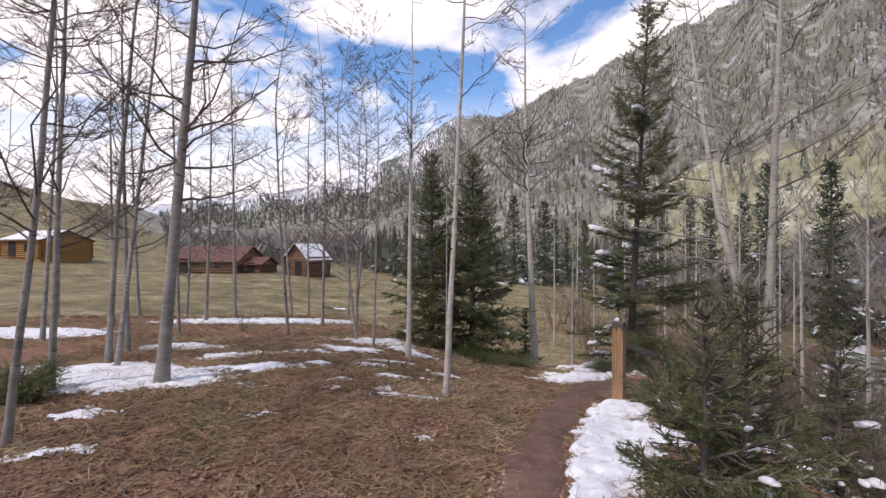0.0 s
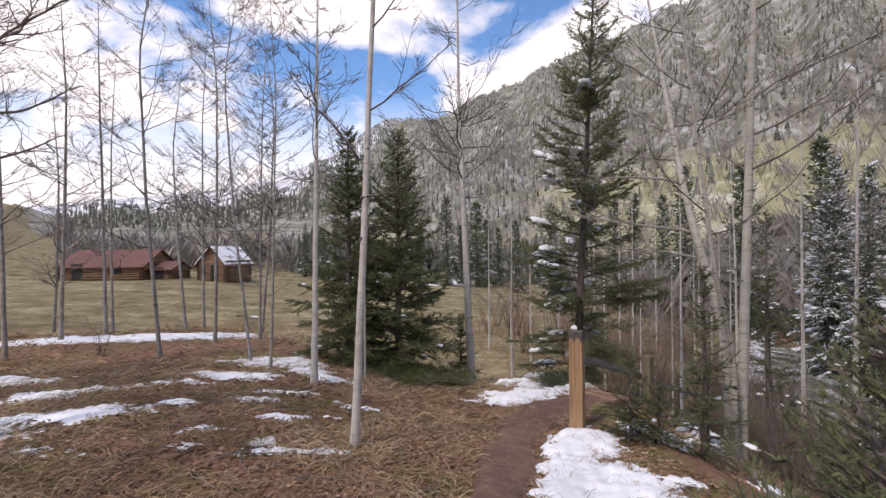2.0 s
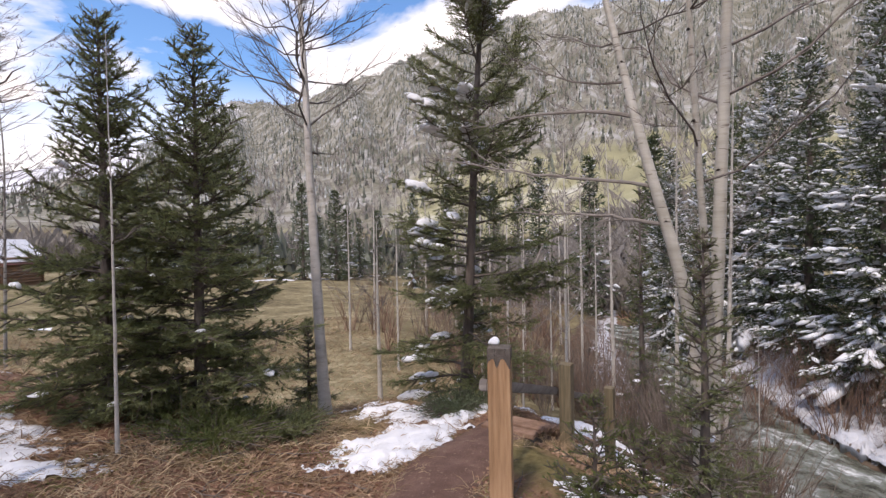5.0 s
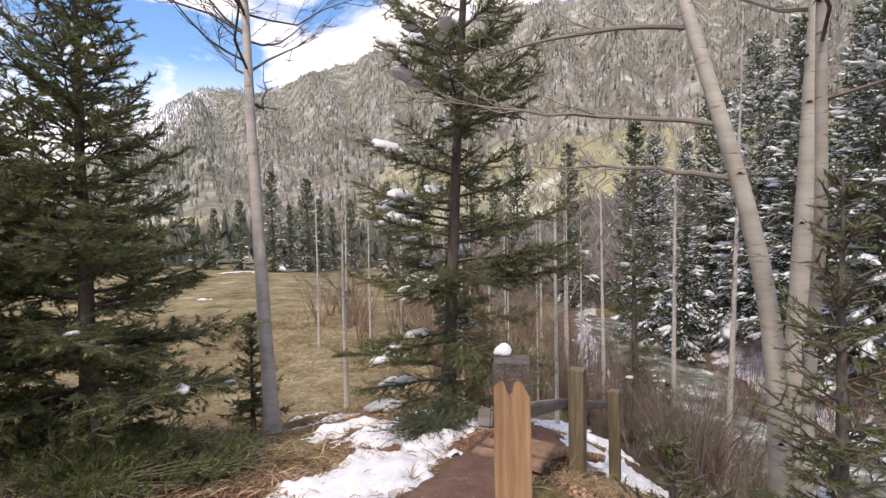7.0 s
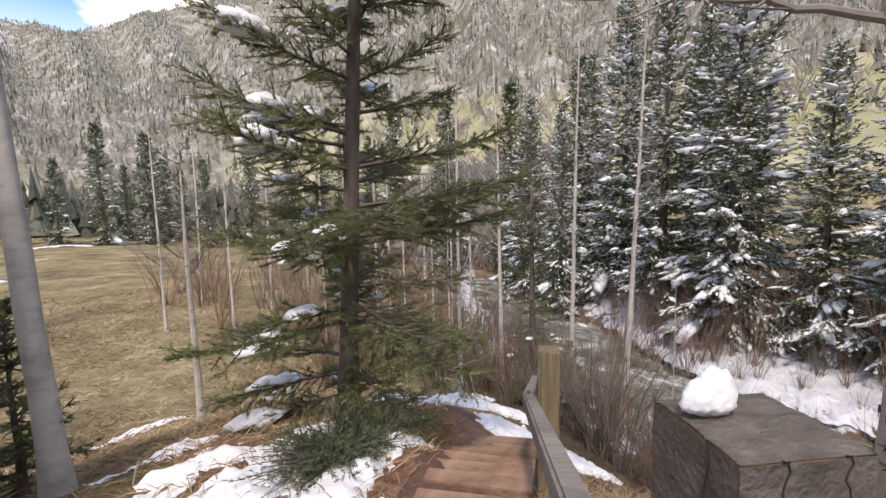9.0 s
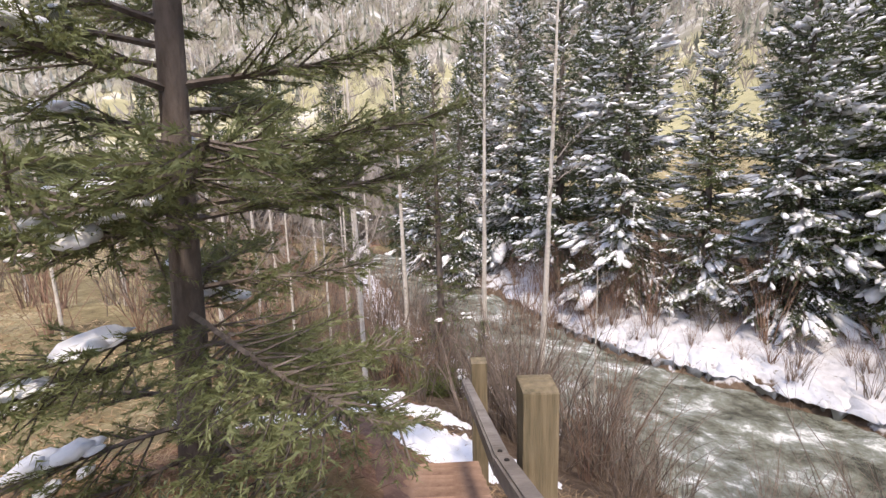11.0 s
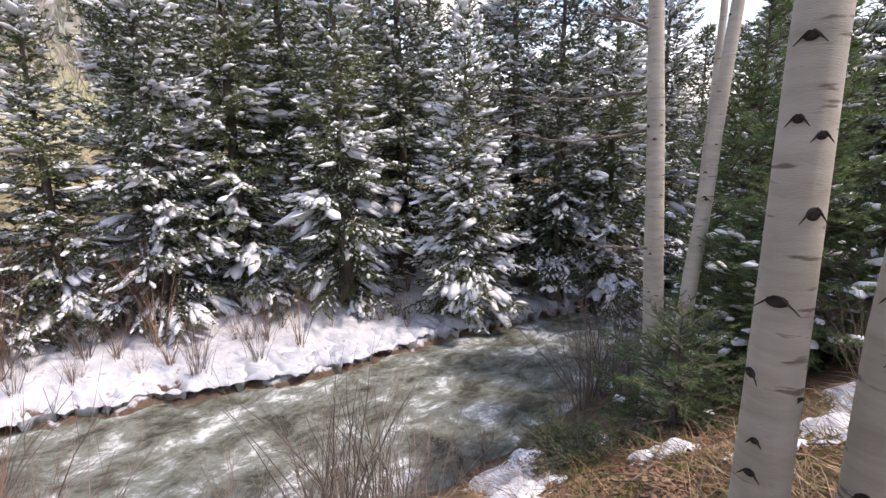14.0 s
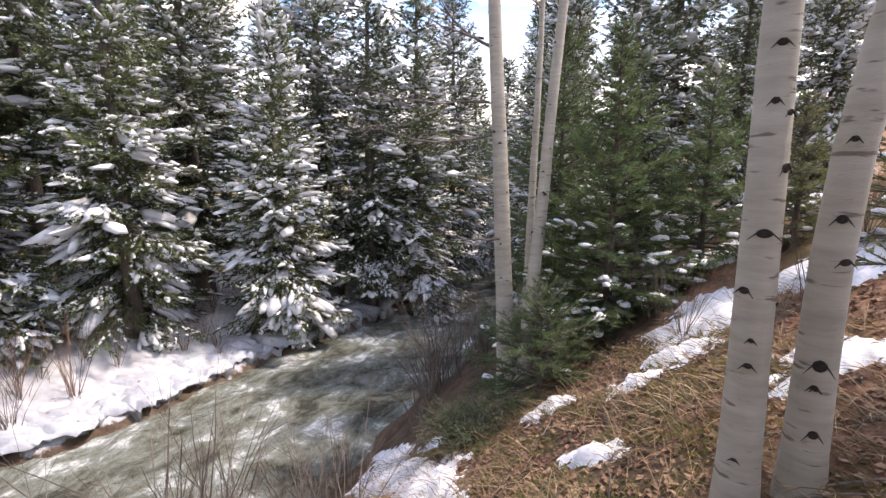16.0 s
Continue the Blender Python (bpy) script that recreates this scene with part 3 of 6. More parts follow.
        j = np.where(chance)[0]
        at = a[j] + d[j] * (tl[j] * rng.uniform(0.1, 0.9, len(j)))[:, None]
        sz = np.minimum(snow_size * rng.lognormal(0, 0.35, len(j)), snow_size * 1.35)
        at[:, 2] += sz * 0.12
        white = joined(white, lumps(at, unit(d[j] + along[j]), sz, rng, False, far))
    if far and snow > 0:
        m = rng.random(len(aa)) < 0.5 * snow + 0.05
        fl = needles(aa[m] + np.array([0, 0, 0.04]), dd[m], ll[m], dens * 0.5, size * 0.6, width * 1.5, rng, 0.5)
        white = joined(white, fl)
    return trunk, limbs if far else joined(limbs, tw), leaves, white


def spruce(place, label, seed, H, R, needle=None, group="", turn=0.0, **keys):
    trunk, limbs, leaves, white = spruce_geo(seed, H, R, **keys)
    far = keys.get("far", False)
    t = thing("spruce_tree", place, label, "tree", group, turn=turn)
    part("trunk", trunk, M_SPRUCE_BARK, t, smooth_faces=True)
    tagged(part("branchwork", limbs, M_SPRUCE_BARK, t), kind="stuff")
    tagged(part("foliage", leaves, needle or M_NEEDLE, t), kind="stuff")
    if len(white[0]) and not far:
        n, tri = (HEAPS * len(BALL[0]), white[1][:HEAPS * len(BALL[1])]) if keys.get("drape") else (len(BALL[0]), BALL[1])
        for i in range(len(white[0]) // n):
            own = white[0][i * n:(i + 1) * n]
            c = own.mean(0)
            part("snow_clump", (own - c, tri), M_SNOW, t, "", True).location = c
    elif len(white[0]):
        tagged(part("snow_load", white, M_SNOW, t, "clumps of melting snow", True), kind="stuff")
    return t


def bare_tree_geo(seed, path, r0, first, limbs, reach, order=3, sides=12, rise=0.7, twig=0.004):
    """Trunk along path, with ascending limbs that fork twice."""
    rng = np.random.RandomState(seed)
    path = np.asarray(path, float)
    H = path[-1, 2]
    n = 22
    hz = np.linspace(path[0, 2], H, n)
    mid = np.stack([np.interp(hz, path[:, 2], path[:, 0]), np.interp(hz, path[:, 2], path[:, 1]), hz], 1)
    soft = np.copy(mid)
    soft[1:-1, :2] = (mid[:-2, :2] + 2 * mid[1:-1, :2] + mid[2:, :2]) / 4
    soft[2:, :2] += np.cumsum(rng.standard_normal((n - 2, 2)), 0) * 0.0022 * H / 6
    rel = (hz - hz[0]) / (H - hz[0])
    rad = r0 * (1 - 0.93 * rel ** 1.1) * (1 + 0.45 * np.exp(-rel * H / 0.25))
    trunk = trunk_tube(soft, rad, sides, 0.015, rng)
    k = limbs
    h = rng.uniform(first, 0.98, k) ** 0.9
    az = np.arange(k) * 2.399 + rng.standard_normal(k) * 0.6
    L = reach * (1.1 - 0.75 * (h - first) / (1 - first)) * rng.uniform(0.5, 1.15, k)
    zz = h * (H - hz[0]) + hz[0]
    base = np.stack([np.interp(zz, hz, soft[:, 0]), np.interp(zz, hz, soft[:, 1]), zz], 1)
    geos = []
    rb = np.interp(zz, hz, rad) * 0.27 + 0.003

    def shoots(base, az, rise, L, rb, sides, n=6, kink=0.22):
        m = len(base)
        s = np.linspace(0, 1, n)
        out = np.stack([np.cos(az), np.sin(az), np.zeros(m)], 1)
        side = np.stack([-np.sin(az), np.cos(az), np.zeros(m)], 1)
        jit = np.cumsum(rng.standard_normal((m, n, 2)), 1) * kink * L[:, None, None] / n
        jit[:, 0] = 0
        P = base[:, None] + L[:, None, None] * s[None, :, None] * out[:, None] + side[:, None] * jit[..., :1]
        P[..., 2] += L[:, None] * (rise[:, None] * (0.45 * s + 0.55 * s ** 2)) + jit[..., 1]
        return P, tubes(P, rb[:, None] * (1 - 0.8 * s)[None], sides)

    P, g = shoots(base, az, rise * rng.uniform(0.4, 1.6, k), L, rb, 5)
    geos.append(g)
    level = [(P, az, L, rb)]
    for o in range(1, order):
        P, az, L, rb = level[-1]
        per = 7 if o == 1 else 11
        i = np.repeat(np.arange(len(P)), per)
        s = rng.uniform(0.2, 0.98, len(i))
        x = s * (P.shape[1] - 1)
        i0 = np.clip(x.astype(int), 0, P.shape[1] - 2)
        b = P[i, i0] + (P[i, i0 + 1] - P[i, i0]) * (x - i0)[:, None]
        a2 = az[i] + rng.uniform(0.35, 1.1, len(i)) * np.where(rng.random(len(i)) > 0.5, 1, -1)
        L2 = L[i] * rng.uniform(0.25, 0.55, len(i)) * (1.15 - 0.6 * s)
        r2 = np.maximum(rb[i] * 0.42, twig * 0.6)
        if o == 2:
            out = unit(np.stack([np.cos(a2), np.sin(a2), rng.uniform(0.0, 1.2, len(i))], 1))
            side = unit(np.cross(out, rng.standard_normal((len(i), 3)))) * twig * 0.8
            v = np.stack([b - side, b + side, b + out * (L2 * 1.25)[:, None]], 1).reshape(-1, 3)
            geos.append((v, np.arange(len(v)).reshape(-1, 3)))
            continue
        P2, g = shoots(b, a2, rng.uniform(0.1, 1.3, len(i)), L2, r2, 3, 4 if o == 1 else 3)
        geos.append(g)
        level.append((P2, a2, L2, r2))
    return trunk, joined(*geos), soft, rad


def aspen(place, label, seed, H, r0, lean=(0.0, 0.0), bend=0.004, first=0.35, limbs=22, reach=1.2, order=3, bark=None, twigs=None, group="slender bare aspens", turn=0.0):
    rng = np.random.RandomState(seed + 900)
    b = rng.standard_normal(2) * bend * H
    path = [(0, 0, -0.15), (lean[0] * H * 0.3 + b[0] * 0.6, lean[1] * H * 0.3 + b[1] * 0.6, 0.3 * H), (lean[0] * H * 0.65 + b[0], lean[1] * H * 0.65 + b[1], 0.65 * H), (lean[0] * H, lean[1] * H, H)]
    trunk, crown, mid, rad = bare_tree_geo(seed, path, r0, first, limbs, reach, order)
    t = thing("aspen_tree", place, label, "tree", group, turn=turn)
    part("trunk", trunk, bark or M_ASPEN_BARK, t, smooth_faces=True)
    tagged(part("crown", crown, twigs or M_TWIG, t, "bare twigs"), kind="stuff")
    return t


def shrub_geo(seed, H, spread, stems, forks=5):
    rng = np.random.RandomState(seed)
    s = np.linspace(0, 1, 6)
    az = rng.uniform(0, 6.28, stems)
    r = np.abs(rng.standard_normal(stems)) * 0.10 * spread
    base = np.stack([np.cos(az) * r, np.sin(az) * r, np.full(stems, -0.08)], 1)
    az2 = az + rng.standard_normal(stems) * 0.5
    L = H * rng.uniform(0.45, 1.1, stems)
    out = np.abs(rng.standard_normal(stems)) * 0.30 * spread + 0.05
    d = np.stack([np.cos(az2), np.sin(az2), np.zeros(stems)], 1)
    P = base[:, None] + (out * L)[:, None, None] * (s ** 1.2)[None, :, None] * d[:, None]
    P[..., 2] += L[:, None] * (s - 0.12 * s ** 3)[None]
    P[:, 1:, :2] += np.cumsum(rng.standard_normal((stems, 5, 2)), 1) * 0.012 * H
    g = [tubes(P, (0.0042 + 0.0032 * L)[:, None] * (1 - 0.78 * s)[None], 3)]
    i = np.repeat(np.arange(stems), forks)
    q = rng.uniform(0.3, 0.95, len(i)) * 5
    i0 = np.clip(q.astype(int), 0, 4)
    b = P[i, i0] + (P[i, i0 + 1] - P[i, i0]) * (q - i0)[:, None]
    dd = unit(unit(P[i, i0 + 1] - P[i, i0]) + rng.standard_normal((len(i), 3)) * 0.45)
    l2 = L[i] * rng.uniform(0.12, 0.34, len(i))
    g.append(tubes(np.stack([b, b + dd * l2[:, None]], 1), np.repeat([[0.0026, 0.0012]], len(b), 0), 3))
    return joined(*g)


# ---- ground: one sheet from the trail to the ridges ----
def build_ground():
    rings, spokes = 226, 340
    r = 0.15 * 1.0415 ** np.arange(rings)
    a = np.linspace(0, 2 * np.pi, spokes, endpoint=False)
    x = np.concatenate([[3.0], (3.0 + r[:, None] * np.sin(a)[None]).ravel()])
    y = np.concatenate([[6.0], (6.0 + r[:, None] * np.cos(a)[None]).ravel()])
    v = np.stack([x, y, ground(x, y)], 1)
    j = np.arange(spokes)
    jn = (j + 1) % spokes
    f = [np.stack([np.zeros(spokes, int), 1 + jn, 1 + j], 1)]
    i = (1 + np.arange(rings - 1) * spokes)[:, None]
    f.append(np.stack([i + j, i + jn, i + spokes + jn, i + j, i + spokes + jn, i + spokes + j], -1).reshape(-1, 3))
    ob = tagged(part("ground", (v, np.concatenate(f)[:, ::-1]), M_GROUND, None, "", True), "leaf-littered slope, meadow and wooded mountainsides patched with snow", "ground", "", "structure")
    rr = np.hypot(x - 3, y - 6)
    az = np.degrees(np.arctan2(x - 3, y - 6))
    near, far = stream_edges(np.clip(y, -60, 32))
    high = mountains(x, y)
    ridge = smooth(rr, 500, 900) * smooth(-az, -6, 2) * (az > -60)
    masks = {
        "field": smooth(y, 9.5 + 3.5 * smooth(-x, 0, 4), 15 + 3 * smooth(-x, 0, 4)) * (1 - smooth(x, near - 3.5, near - 1)) + smooth(rr, 20, 36) * (x > near),
        "forest": np.maximum(smooth(x, 3.2 + 0.1 * np.clip(y, -5, 10) + np.where(y > 8, np.maximum(near - 9.0, 3.0), 0) * smooth(y, 8, 12), 5.8 + np.where(y > 8, np.maximum(near - 9.0, 3.0), 0) * smooth(y, 8, 12)) * (1 - smooth(rr, 24, 42)), 0),
        "slope": smooth(high, 1.5, 14) * (az > -34) * 0.98,
        "gold": smooth(high, 2, 8) * (1 - smooth(high, 22, 60)) * smooth(az, 5, 30) * (az < 125) * 0.95 + smooth(high, 1, 5) * (1 - smooth(high, 9, 16)) * smooth(az, -14, -2) * (1 - smooth(az, 4, 12)) * 0.8 + 0.30 * smooth(high, 1, 6) * (az < -36),
        "alpine": ridge,
        "snow": np.clip(smooth(x, far - 0.15, far + 0.12) * (1 - 0.5 * smooth(x, far + 3.5, far + 9)) * (rr < 70) * (0.58 - 0.15 * smooth(y, 11, 18)) + 0.5 * smooth(x, near - 4.5, near - 1.2) * (x < near - 0.3) * smooth(y, 8, 11) * (y < 40) + 0.28 * smooth(-y, -5, 2) * smooth(x, 2.2, 5) * (x < near), 0, 1),
    }
    for name, value in masks.items():
        layer = ob.data.attributes.new(name, "FLOAT", "POINT")
        layer.data.foreach_set("value", np.ascontiguousarray(value, dtype=np.float32))
    return ob


build_ground()


def build_stream():
    ys = np.concatenate([np.arange(-60, -8, 1.0), np.arange(-8, 22, 0.16), np.arange(22, 45, 1.5)])
    near, far = stream_edges(np.clip(ys, -60, 22))
    u = np.linspace(0, 1, 34)
    x = near[:, None] - 0.35 + (far - near + 0.45)[:, None] * u
    y = np.repeat(ys[:, None], len(u), 1)
    chop = 0.5 + 0.5 * smooth(y, -25, 0)
    z = WATER + chop * (0.035 * waves(x * 1.3, y, 1.1, 21) + 0.02 * waves(x, y * 1.2, 0.42, 22))
    v = np.stack([x, y, z], -1).reshape(-1, 3)
    n, m = x.shape
    i = (np.arange(n - 1) * m)[:, None]
    j = np.arange(m - 1)[None]
    f = np.stack([i + j, i + j + 1, i + m + j + 1, i + j, i + m + j + 1, i + m + j], -1).reshape(-1, 3)
    tagged(part("stream_water", (v, f), M_WATER, None, "", True), "fast shallow mountain stream with white foam", "water", "", "structure")


build_stream()

TRAIL = ((-0.35, -4.0), (0.05, 0.5), (0.5, 2.8), (0.75, 3.9), (1.25, 5.3), (1.92, 6.9), (2.7, 7.75), (3.5, 8.2), (4.5, 8.85), (5.6, 9.85), (6.6, 11.3), (7.0, 13.0), (6.6, 16.0))


def trail_line(n):
    p = np.array(TRAIL)
    d = np.concatenate([[0], np.cumsum(np.hypot(*np.diff(p, axis=0).T))])
    s = np.linspace(0, d[-1], n)
    q = np.stack([np.interp(s, d, p[:, 0]), np.interp(s, d, p[:, 1])], 1)
    for _ in range(12):
        q[1:-1] = (q[:-2] + 2 * q[1:-1] + q[2:]) / 4
    return q


TRAIL_PTS = trail_line(240)


def trail_distance(x, y):
    x, y = np.asarray(x, float), np.asarray(y, float)
    d = np.full(x.shape, 1e9)
    for px, py in TRAIL_PTS[::2]:
        d = np.minimum(d, np.hypot(x - px, y - py))
    return d


def build_trail():
    q = TRAIL_PTS
    t = unit(np.gradient(q, axis=0))
    nrm = np.stack([t[:, 1], -t[:, 0]], 1)
    u = np.linspace(-1, 1, 11)
    rng = np.random.RandomState(5)
    half = 0.27 + 0.05 * np.sin(np.arange(len(q)) * 0.31) + 0.02 * rng.standard_normal(len(q))
    half = half + 0.16 * smooth(q[:, 1], 6.2, 7.2) * (1 - smooth(q[:, 1], 7.6, 9))
    xy = q[:, None] + nrm[:, None] * (half[:, None] * u)[..., None]
    z = ground(xy[..., 0], xy[..., 1]) + 0.034 - 0.075 * (np.abs(u) ** 4)[None]
    v = np.concatenate([xy, z[..., None]], -1).reshape(-1, 3)
    n, m = xy.shape[:2]
    i = (np.arange(n - 1) * m)[:, None]
    j = np.arange(m - 1)[None]
    f = np.stack([i + j, i + j + 1, i + m + j + 1, i + j, i + m + j + 1, i + m + j], -1).reshape(-1, 3)
    tagged(part("trail", (v, f[:, ::-1]), M_TRAIL, None, "", True), "narrow trodden trail of damp reddish-brown soil", "path", "", "structure")


build_trail()

# snow left lying: centre, half axes, turn, bareness (higher: more broken)
SNOW_HILL = ((-4.4, 6.0, 1.9, 0.95, 0, 0.1), (-2.7, 6.5, 1.1, 0.35, 8, 0.2), (-5.0, 12.5, 2.6, 0.55, 0, -0.1), (-8.9, 10.1, 1.6, 0.9, 0, 0.0), (-1.3, 9.2, 0.85, 0.5, -12, 0.0), (-0.35, 8.25, 0.4, 0.25, 0, 0.0), (-0.6, 5.55, 0.55, 0.13, -5, 0.1), (-0.2, 4.45, 0.2, 0.08, 0, 0.2), (-1.3, 5.95, 0.3, 0.12, 0, 0.3), (-1.8, 6.7, 0.4, 0.22, 0, 0.2), (-3.2, 3.75, 0.5, 0.16, 15, 0.25), (-0.75, 8.6, 0.5, 0.4, 0, 0.2), (-1.7, 8.1, 0.7, 0.35, 0, 0.1), (-0.65, 6.4, 0.45, 0.14, 0, 0.2), (-5.6, 4.2, 0.8, 0.5, 0, 0.1), (0.1, 7.0, 0.35, 0.1, 0, 0.3), (-6.5, 5.4, 1.3, 0.8, 0, 0.1), (-3.4, 7.4, 0.9, 0.3, 10, 0.2), (-2.2, 7.6, 0.5, 0.2, 0, 0.2), (-1.1, 6.9, 0.35, 0.12, 0, 0.2), (-2.4, 5.6, 0.4, 0.12, 0, 0.25), (-1.9, 4.6, 0.22, 0.08, 20, 0.2), (-3.6, 4.6, 0.4, 0.2, 0, 0.2), (-2.9, 2.9, 0.3, 0.1, 0, 0.2), (-4.6, 8.2, 1.0, 0.4, 0, 0.15), (-0.9, 7.3, 0.5, 0.15, 0, 0.3))
SNOW_TRAIL = ((1.55, 4.6, 0.42, 1.5, -28, -0.25), (1.1, 3.4, 0.3, 0.6, -15, -0.1), (2.3, 6.1, 0.36, 0.75, -35, -0.15), (2.45, 8.35, 0.75, 0.42, 20, -0.15), (2.0, 8.2, 0.4, 0.25, 0, 0.1), (2.3, 5.1, 0.6, 0.5, 0, 0.2), (3.4, 6.5, 0.5, 0.5, 0, 0.15), (2.75, 9.9, 0.5, 0.3, 30, 0.1), (3.0, 9.3, 0.6, 0.4, 0, 0.15), (3.4, 9.5, 0.5, 0.35, 30, 0.1), (3.2, 8.8, 0.5, 0.3, 20, 0.15), (3.7, 9.0, 0.35, 0.2, 30, 0.1), (2.8, 10.6, 0.4, 0.15, 20, 0.1), (3.4, 15.0, 0.9, 0.25, 10, 0.1))
SNOW_BANK = ((7.4, 12.2, 0.7, 0.45, 30, -0.1), (7.7, 11.3, 0.4, 0.8, 20, -0.05), (6.1, 12.0, 0.5, 0.4, 0, 0.0), (8.3, 12.6, 0.7, 0.5, 20, 0.0), (6.9, 10.2, 0.45, 1.1, 30, -0.15), (6.1, 11.3, 0.9, 0.35, 40, -0.1), (5.4, 9.3, 0.25, 0.8, -58, -0.05), (7.4, 11.8, 0.4, 1.0, 20, 0.0), (7.6, 4.5, 0.34, 1.2, 35, -0.1), (6.9, 4.0, 0.5, 0.28, 0, 0.05), (5.9, 4.85, 0.16, 0.2, 0, 0.1), (5.6, 4.75, 0.16, 0.16, 0, 0.1), (5.0, 4.9, 0.35, 0.25, 0, 0.3), (4.6, 3.9, 0.6, 0.9, 0, 0.36), (4.1, 5.6, 0.4, 0.5, 0, 0.4), (6.3, 4.6, 0.22, 0.16, 0, 0.1), (5.75, 4.6, 0.12, 0.2, 0, 0.05), (4.75, 4.6, 0.5, 0.3, 0, 0.2), (7.3, 4.9, 0.3, 0.7, 25, 0.0), (3.7, 3.9, 0.7, 0.8, 0, 0.36), (4.3, 2.0, 1.2, 1.2, 0, 0.62), (3.3, 1.2, 1.1, 1.2, 0, 00.67), (5.3, 5.9, 0.2, 0.15, 0, 0.25), (6.5, 5.55, 0.3, 0.55, 30, -0.1), (7.1, 5.0, 0.32, 0.5, 35, -0.1))


def snow_cover(name, patches, step, thick, seed, label):
    """Lying snow with ragged, thinning edges; each region one sheet."""
    p = np.array(patches)
    reach = np.maximum(p[:, 2], p[:, 3]) + 0.3
    xs = np.arange((p[:, 0] - reach).min(), (p[:, 0] + reach).max(), step)
    ys = np.arange((p[:, 1] - reach).min(), (p[:, 1] + reach).max(), step)
    x, y = np.meshgrid(xs, ys, indexing="ij")
    m = np.full(x.shape, -9.0)
    for cx, cy, ax, ay, turn, bare in patches:
        c, s = math.cos(radians(turn)), math.sin(radians(turn))
        dx, dy = x - cx, y - cy
        e = np.hypot((c * dx + s * dy) / ax, (-s * dx + c * dy) / ay)
        m = np.maximum(m, (1 - e - bare) * min(ax, ay) / 0.35)
    m = np.minimum(m, 1.2) + 0.30 * waves(x, y, 0.55, seed) + 0.24 * waves(x, y, 0.21, seed + 1) + 0.10 * waves(x, y, 0.09, seed + 2)
    m = np.minimum(m, (trail_distance(x, y) - 0.27) * 5 + 0.35 * waves(x, y, 0.3, seed + 5) if name == "snow_patch" else m)
    h = thick * smooth(m, -0.05, 0.75) * (1 + 0.25 * waves(x, y, 0.3, seed + 3)) - 0.02 * (m < 0)
    z = ground(x, y) + h
    inside = m > -0.12
    cell = inside[:-1, :-1] & inside[1:, :-1] & inside[:-1, 1:] & inside[1:, 1:]
    idx = np.arange(x.size).reshape(x.shape)
    a, b, c, d = idx[:-1, :-1][cell], idx[1:, :-1][cell], idx[1:, 1:][cell], idx[:-1, 1:][cell]
    f = np.concatenate([np.stack([a, b, c], 1), np.stack([a, c, d], 1)])
    used, inv = np.unique(f, return_inverse=True)
    v = np.stack([x, y, z], -1).reshape(-1, 3)[used]
    return tagged(part(name, (v, inv.reshape(-1, 3)), M_SNOW, None, "", True), label, "snow", "", "stuff")


snow_cover("snow_patch", SNOW_HILL, 0.045, 0.045, 31, "thin melting snow patches on brown leaf litter")
snow_cover("snow_patch", SNOW_TRAIL, 0.035, 0.07, 41, "melting snow lying along the trail edge")
snow_cover("snow_patch", ((6.4, 64.5, 3.2, 0.9, 0, 0.1), (12, 67, 4, 0.8, 0, 0.1), (16.6, 80, 5, 1.6, 0, 0.1), (-3.5, 100, 6, 2, 0, 0.1), (1.5, 40, 1.2, 0.3, 10, 0.2), (-8, 34, 1.6, 0.4, 5, 0.2)), 0.3, 0.12, 71, "thin strips of snow across the meadow")
snow_cover("snow_patch", SNOW_BANK, 0.035, 0.09, 51, "lumpy snow left on the stream bank")


def far_bank_snow():
    """The overhanging white lip along the far edge of the water."""
    ys = np.arange(-14, 15, 0.09)
    near, far = stream_edges(ys)
    u = np.linspace(0, 1, 15)
    rng = np.random.RandomState(8)
    ragged = 0.14 * waves(ys, ys * 0, 1.3, 61) + 0.03 * waves(ys, ys * 0, 0.37, 62) + 0.035 * rng.standard_normal(len(ys))
    x = (far + ragged - 0.06)[:, None] + u[None] ** 1.5 * 1.35
    y = np.repeat(ys[:, None], len(u), 1)
    z = ground(x, y) + 0.10 * (1 - smooth(u, 0.6, 1))[None] + 0.02 * waves(x, y, 0.4, 63)
    z[:, 1:] = np.maximum(z[:, 1:], WATER + 0.34 + 0.05 * waves(x[:, 1:], y[:, 1:], 0.5, 65))
    z[:, 0] = WATER + 0.24 + 0.05 * waves(ys, ys * 0, 0.3, 64)
    z[:, -1] -= 0.08
    z = z - 0.36 * smooth(waves(x, y, 0.9, 66) + 0.9 * waves(x, y, 0.3, 67), -0.05, 0.55) * (u > 0.04)[None]
    v = np.stack([x, y, z], -1).reshape(-1, 3)
    n, m = x.shape
    i = (np.arange(n - 1) * m)[:, None]
    j = np.arange(m - 1)[None]
    f = np.stack([i + j, i + j + 1, i + m + j + 1, i + j, i + m + j + 1, i + m + j], -1).reshape(-1, 3)
    tagged(part("snow_bank", (v, f), M_SNOW_SHADE, None, "", True), "overhanging snow bank along the stream's edge", "snow", "", "stuff")


far_bank_snow()


def on_ground(x, y, sink=0.0):
    return (x, y, float(ground(x, y)) - sink)


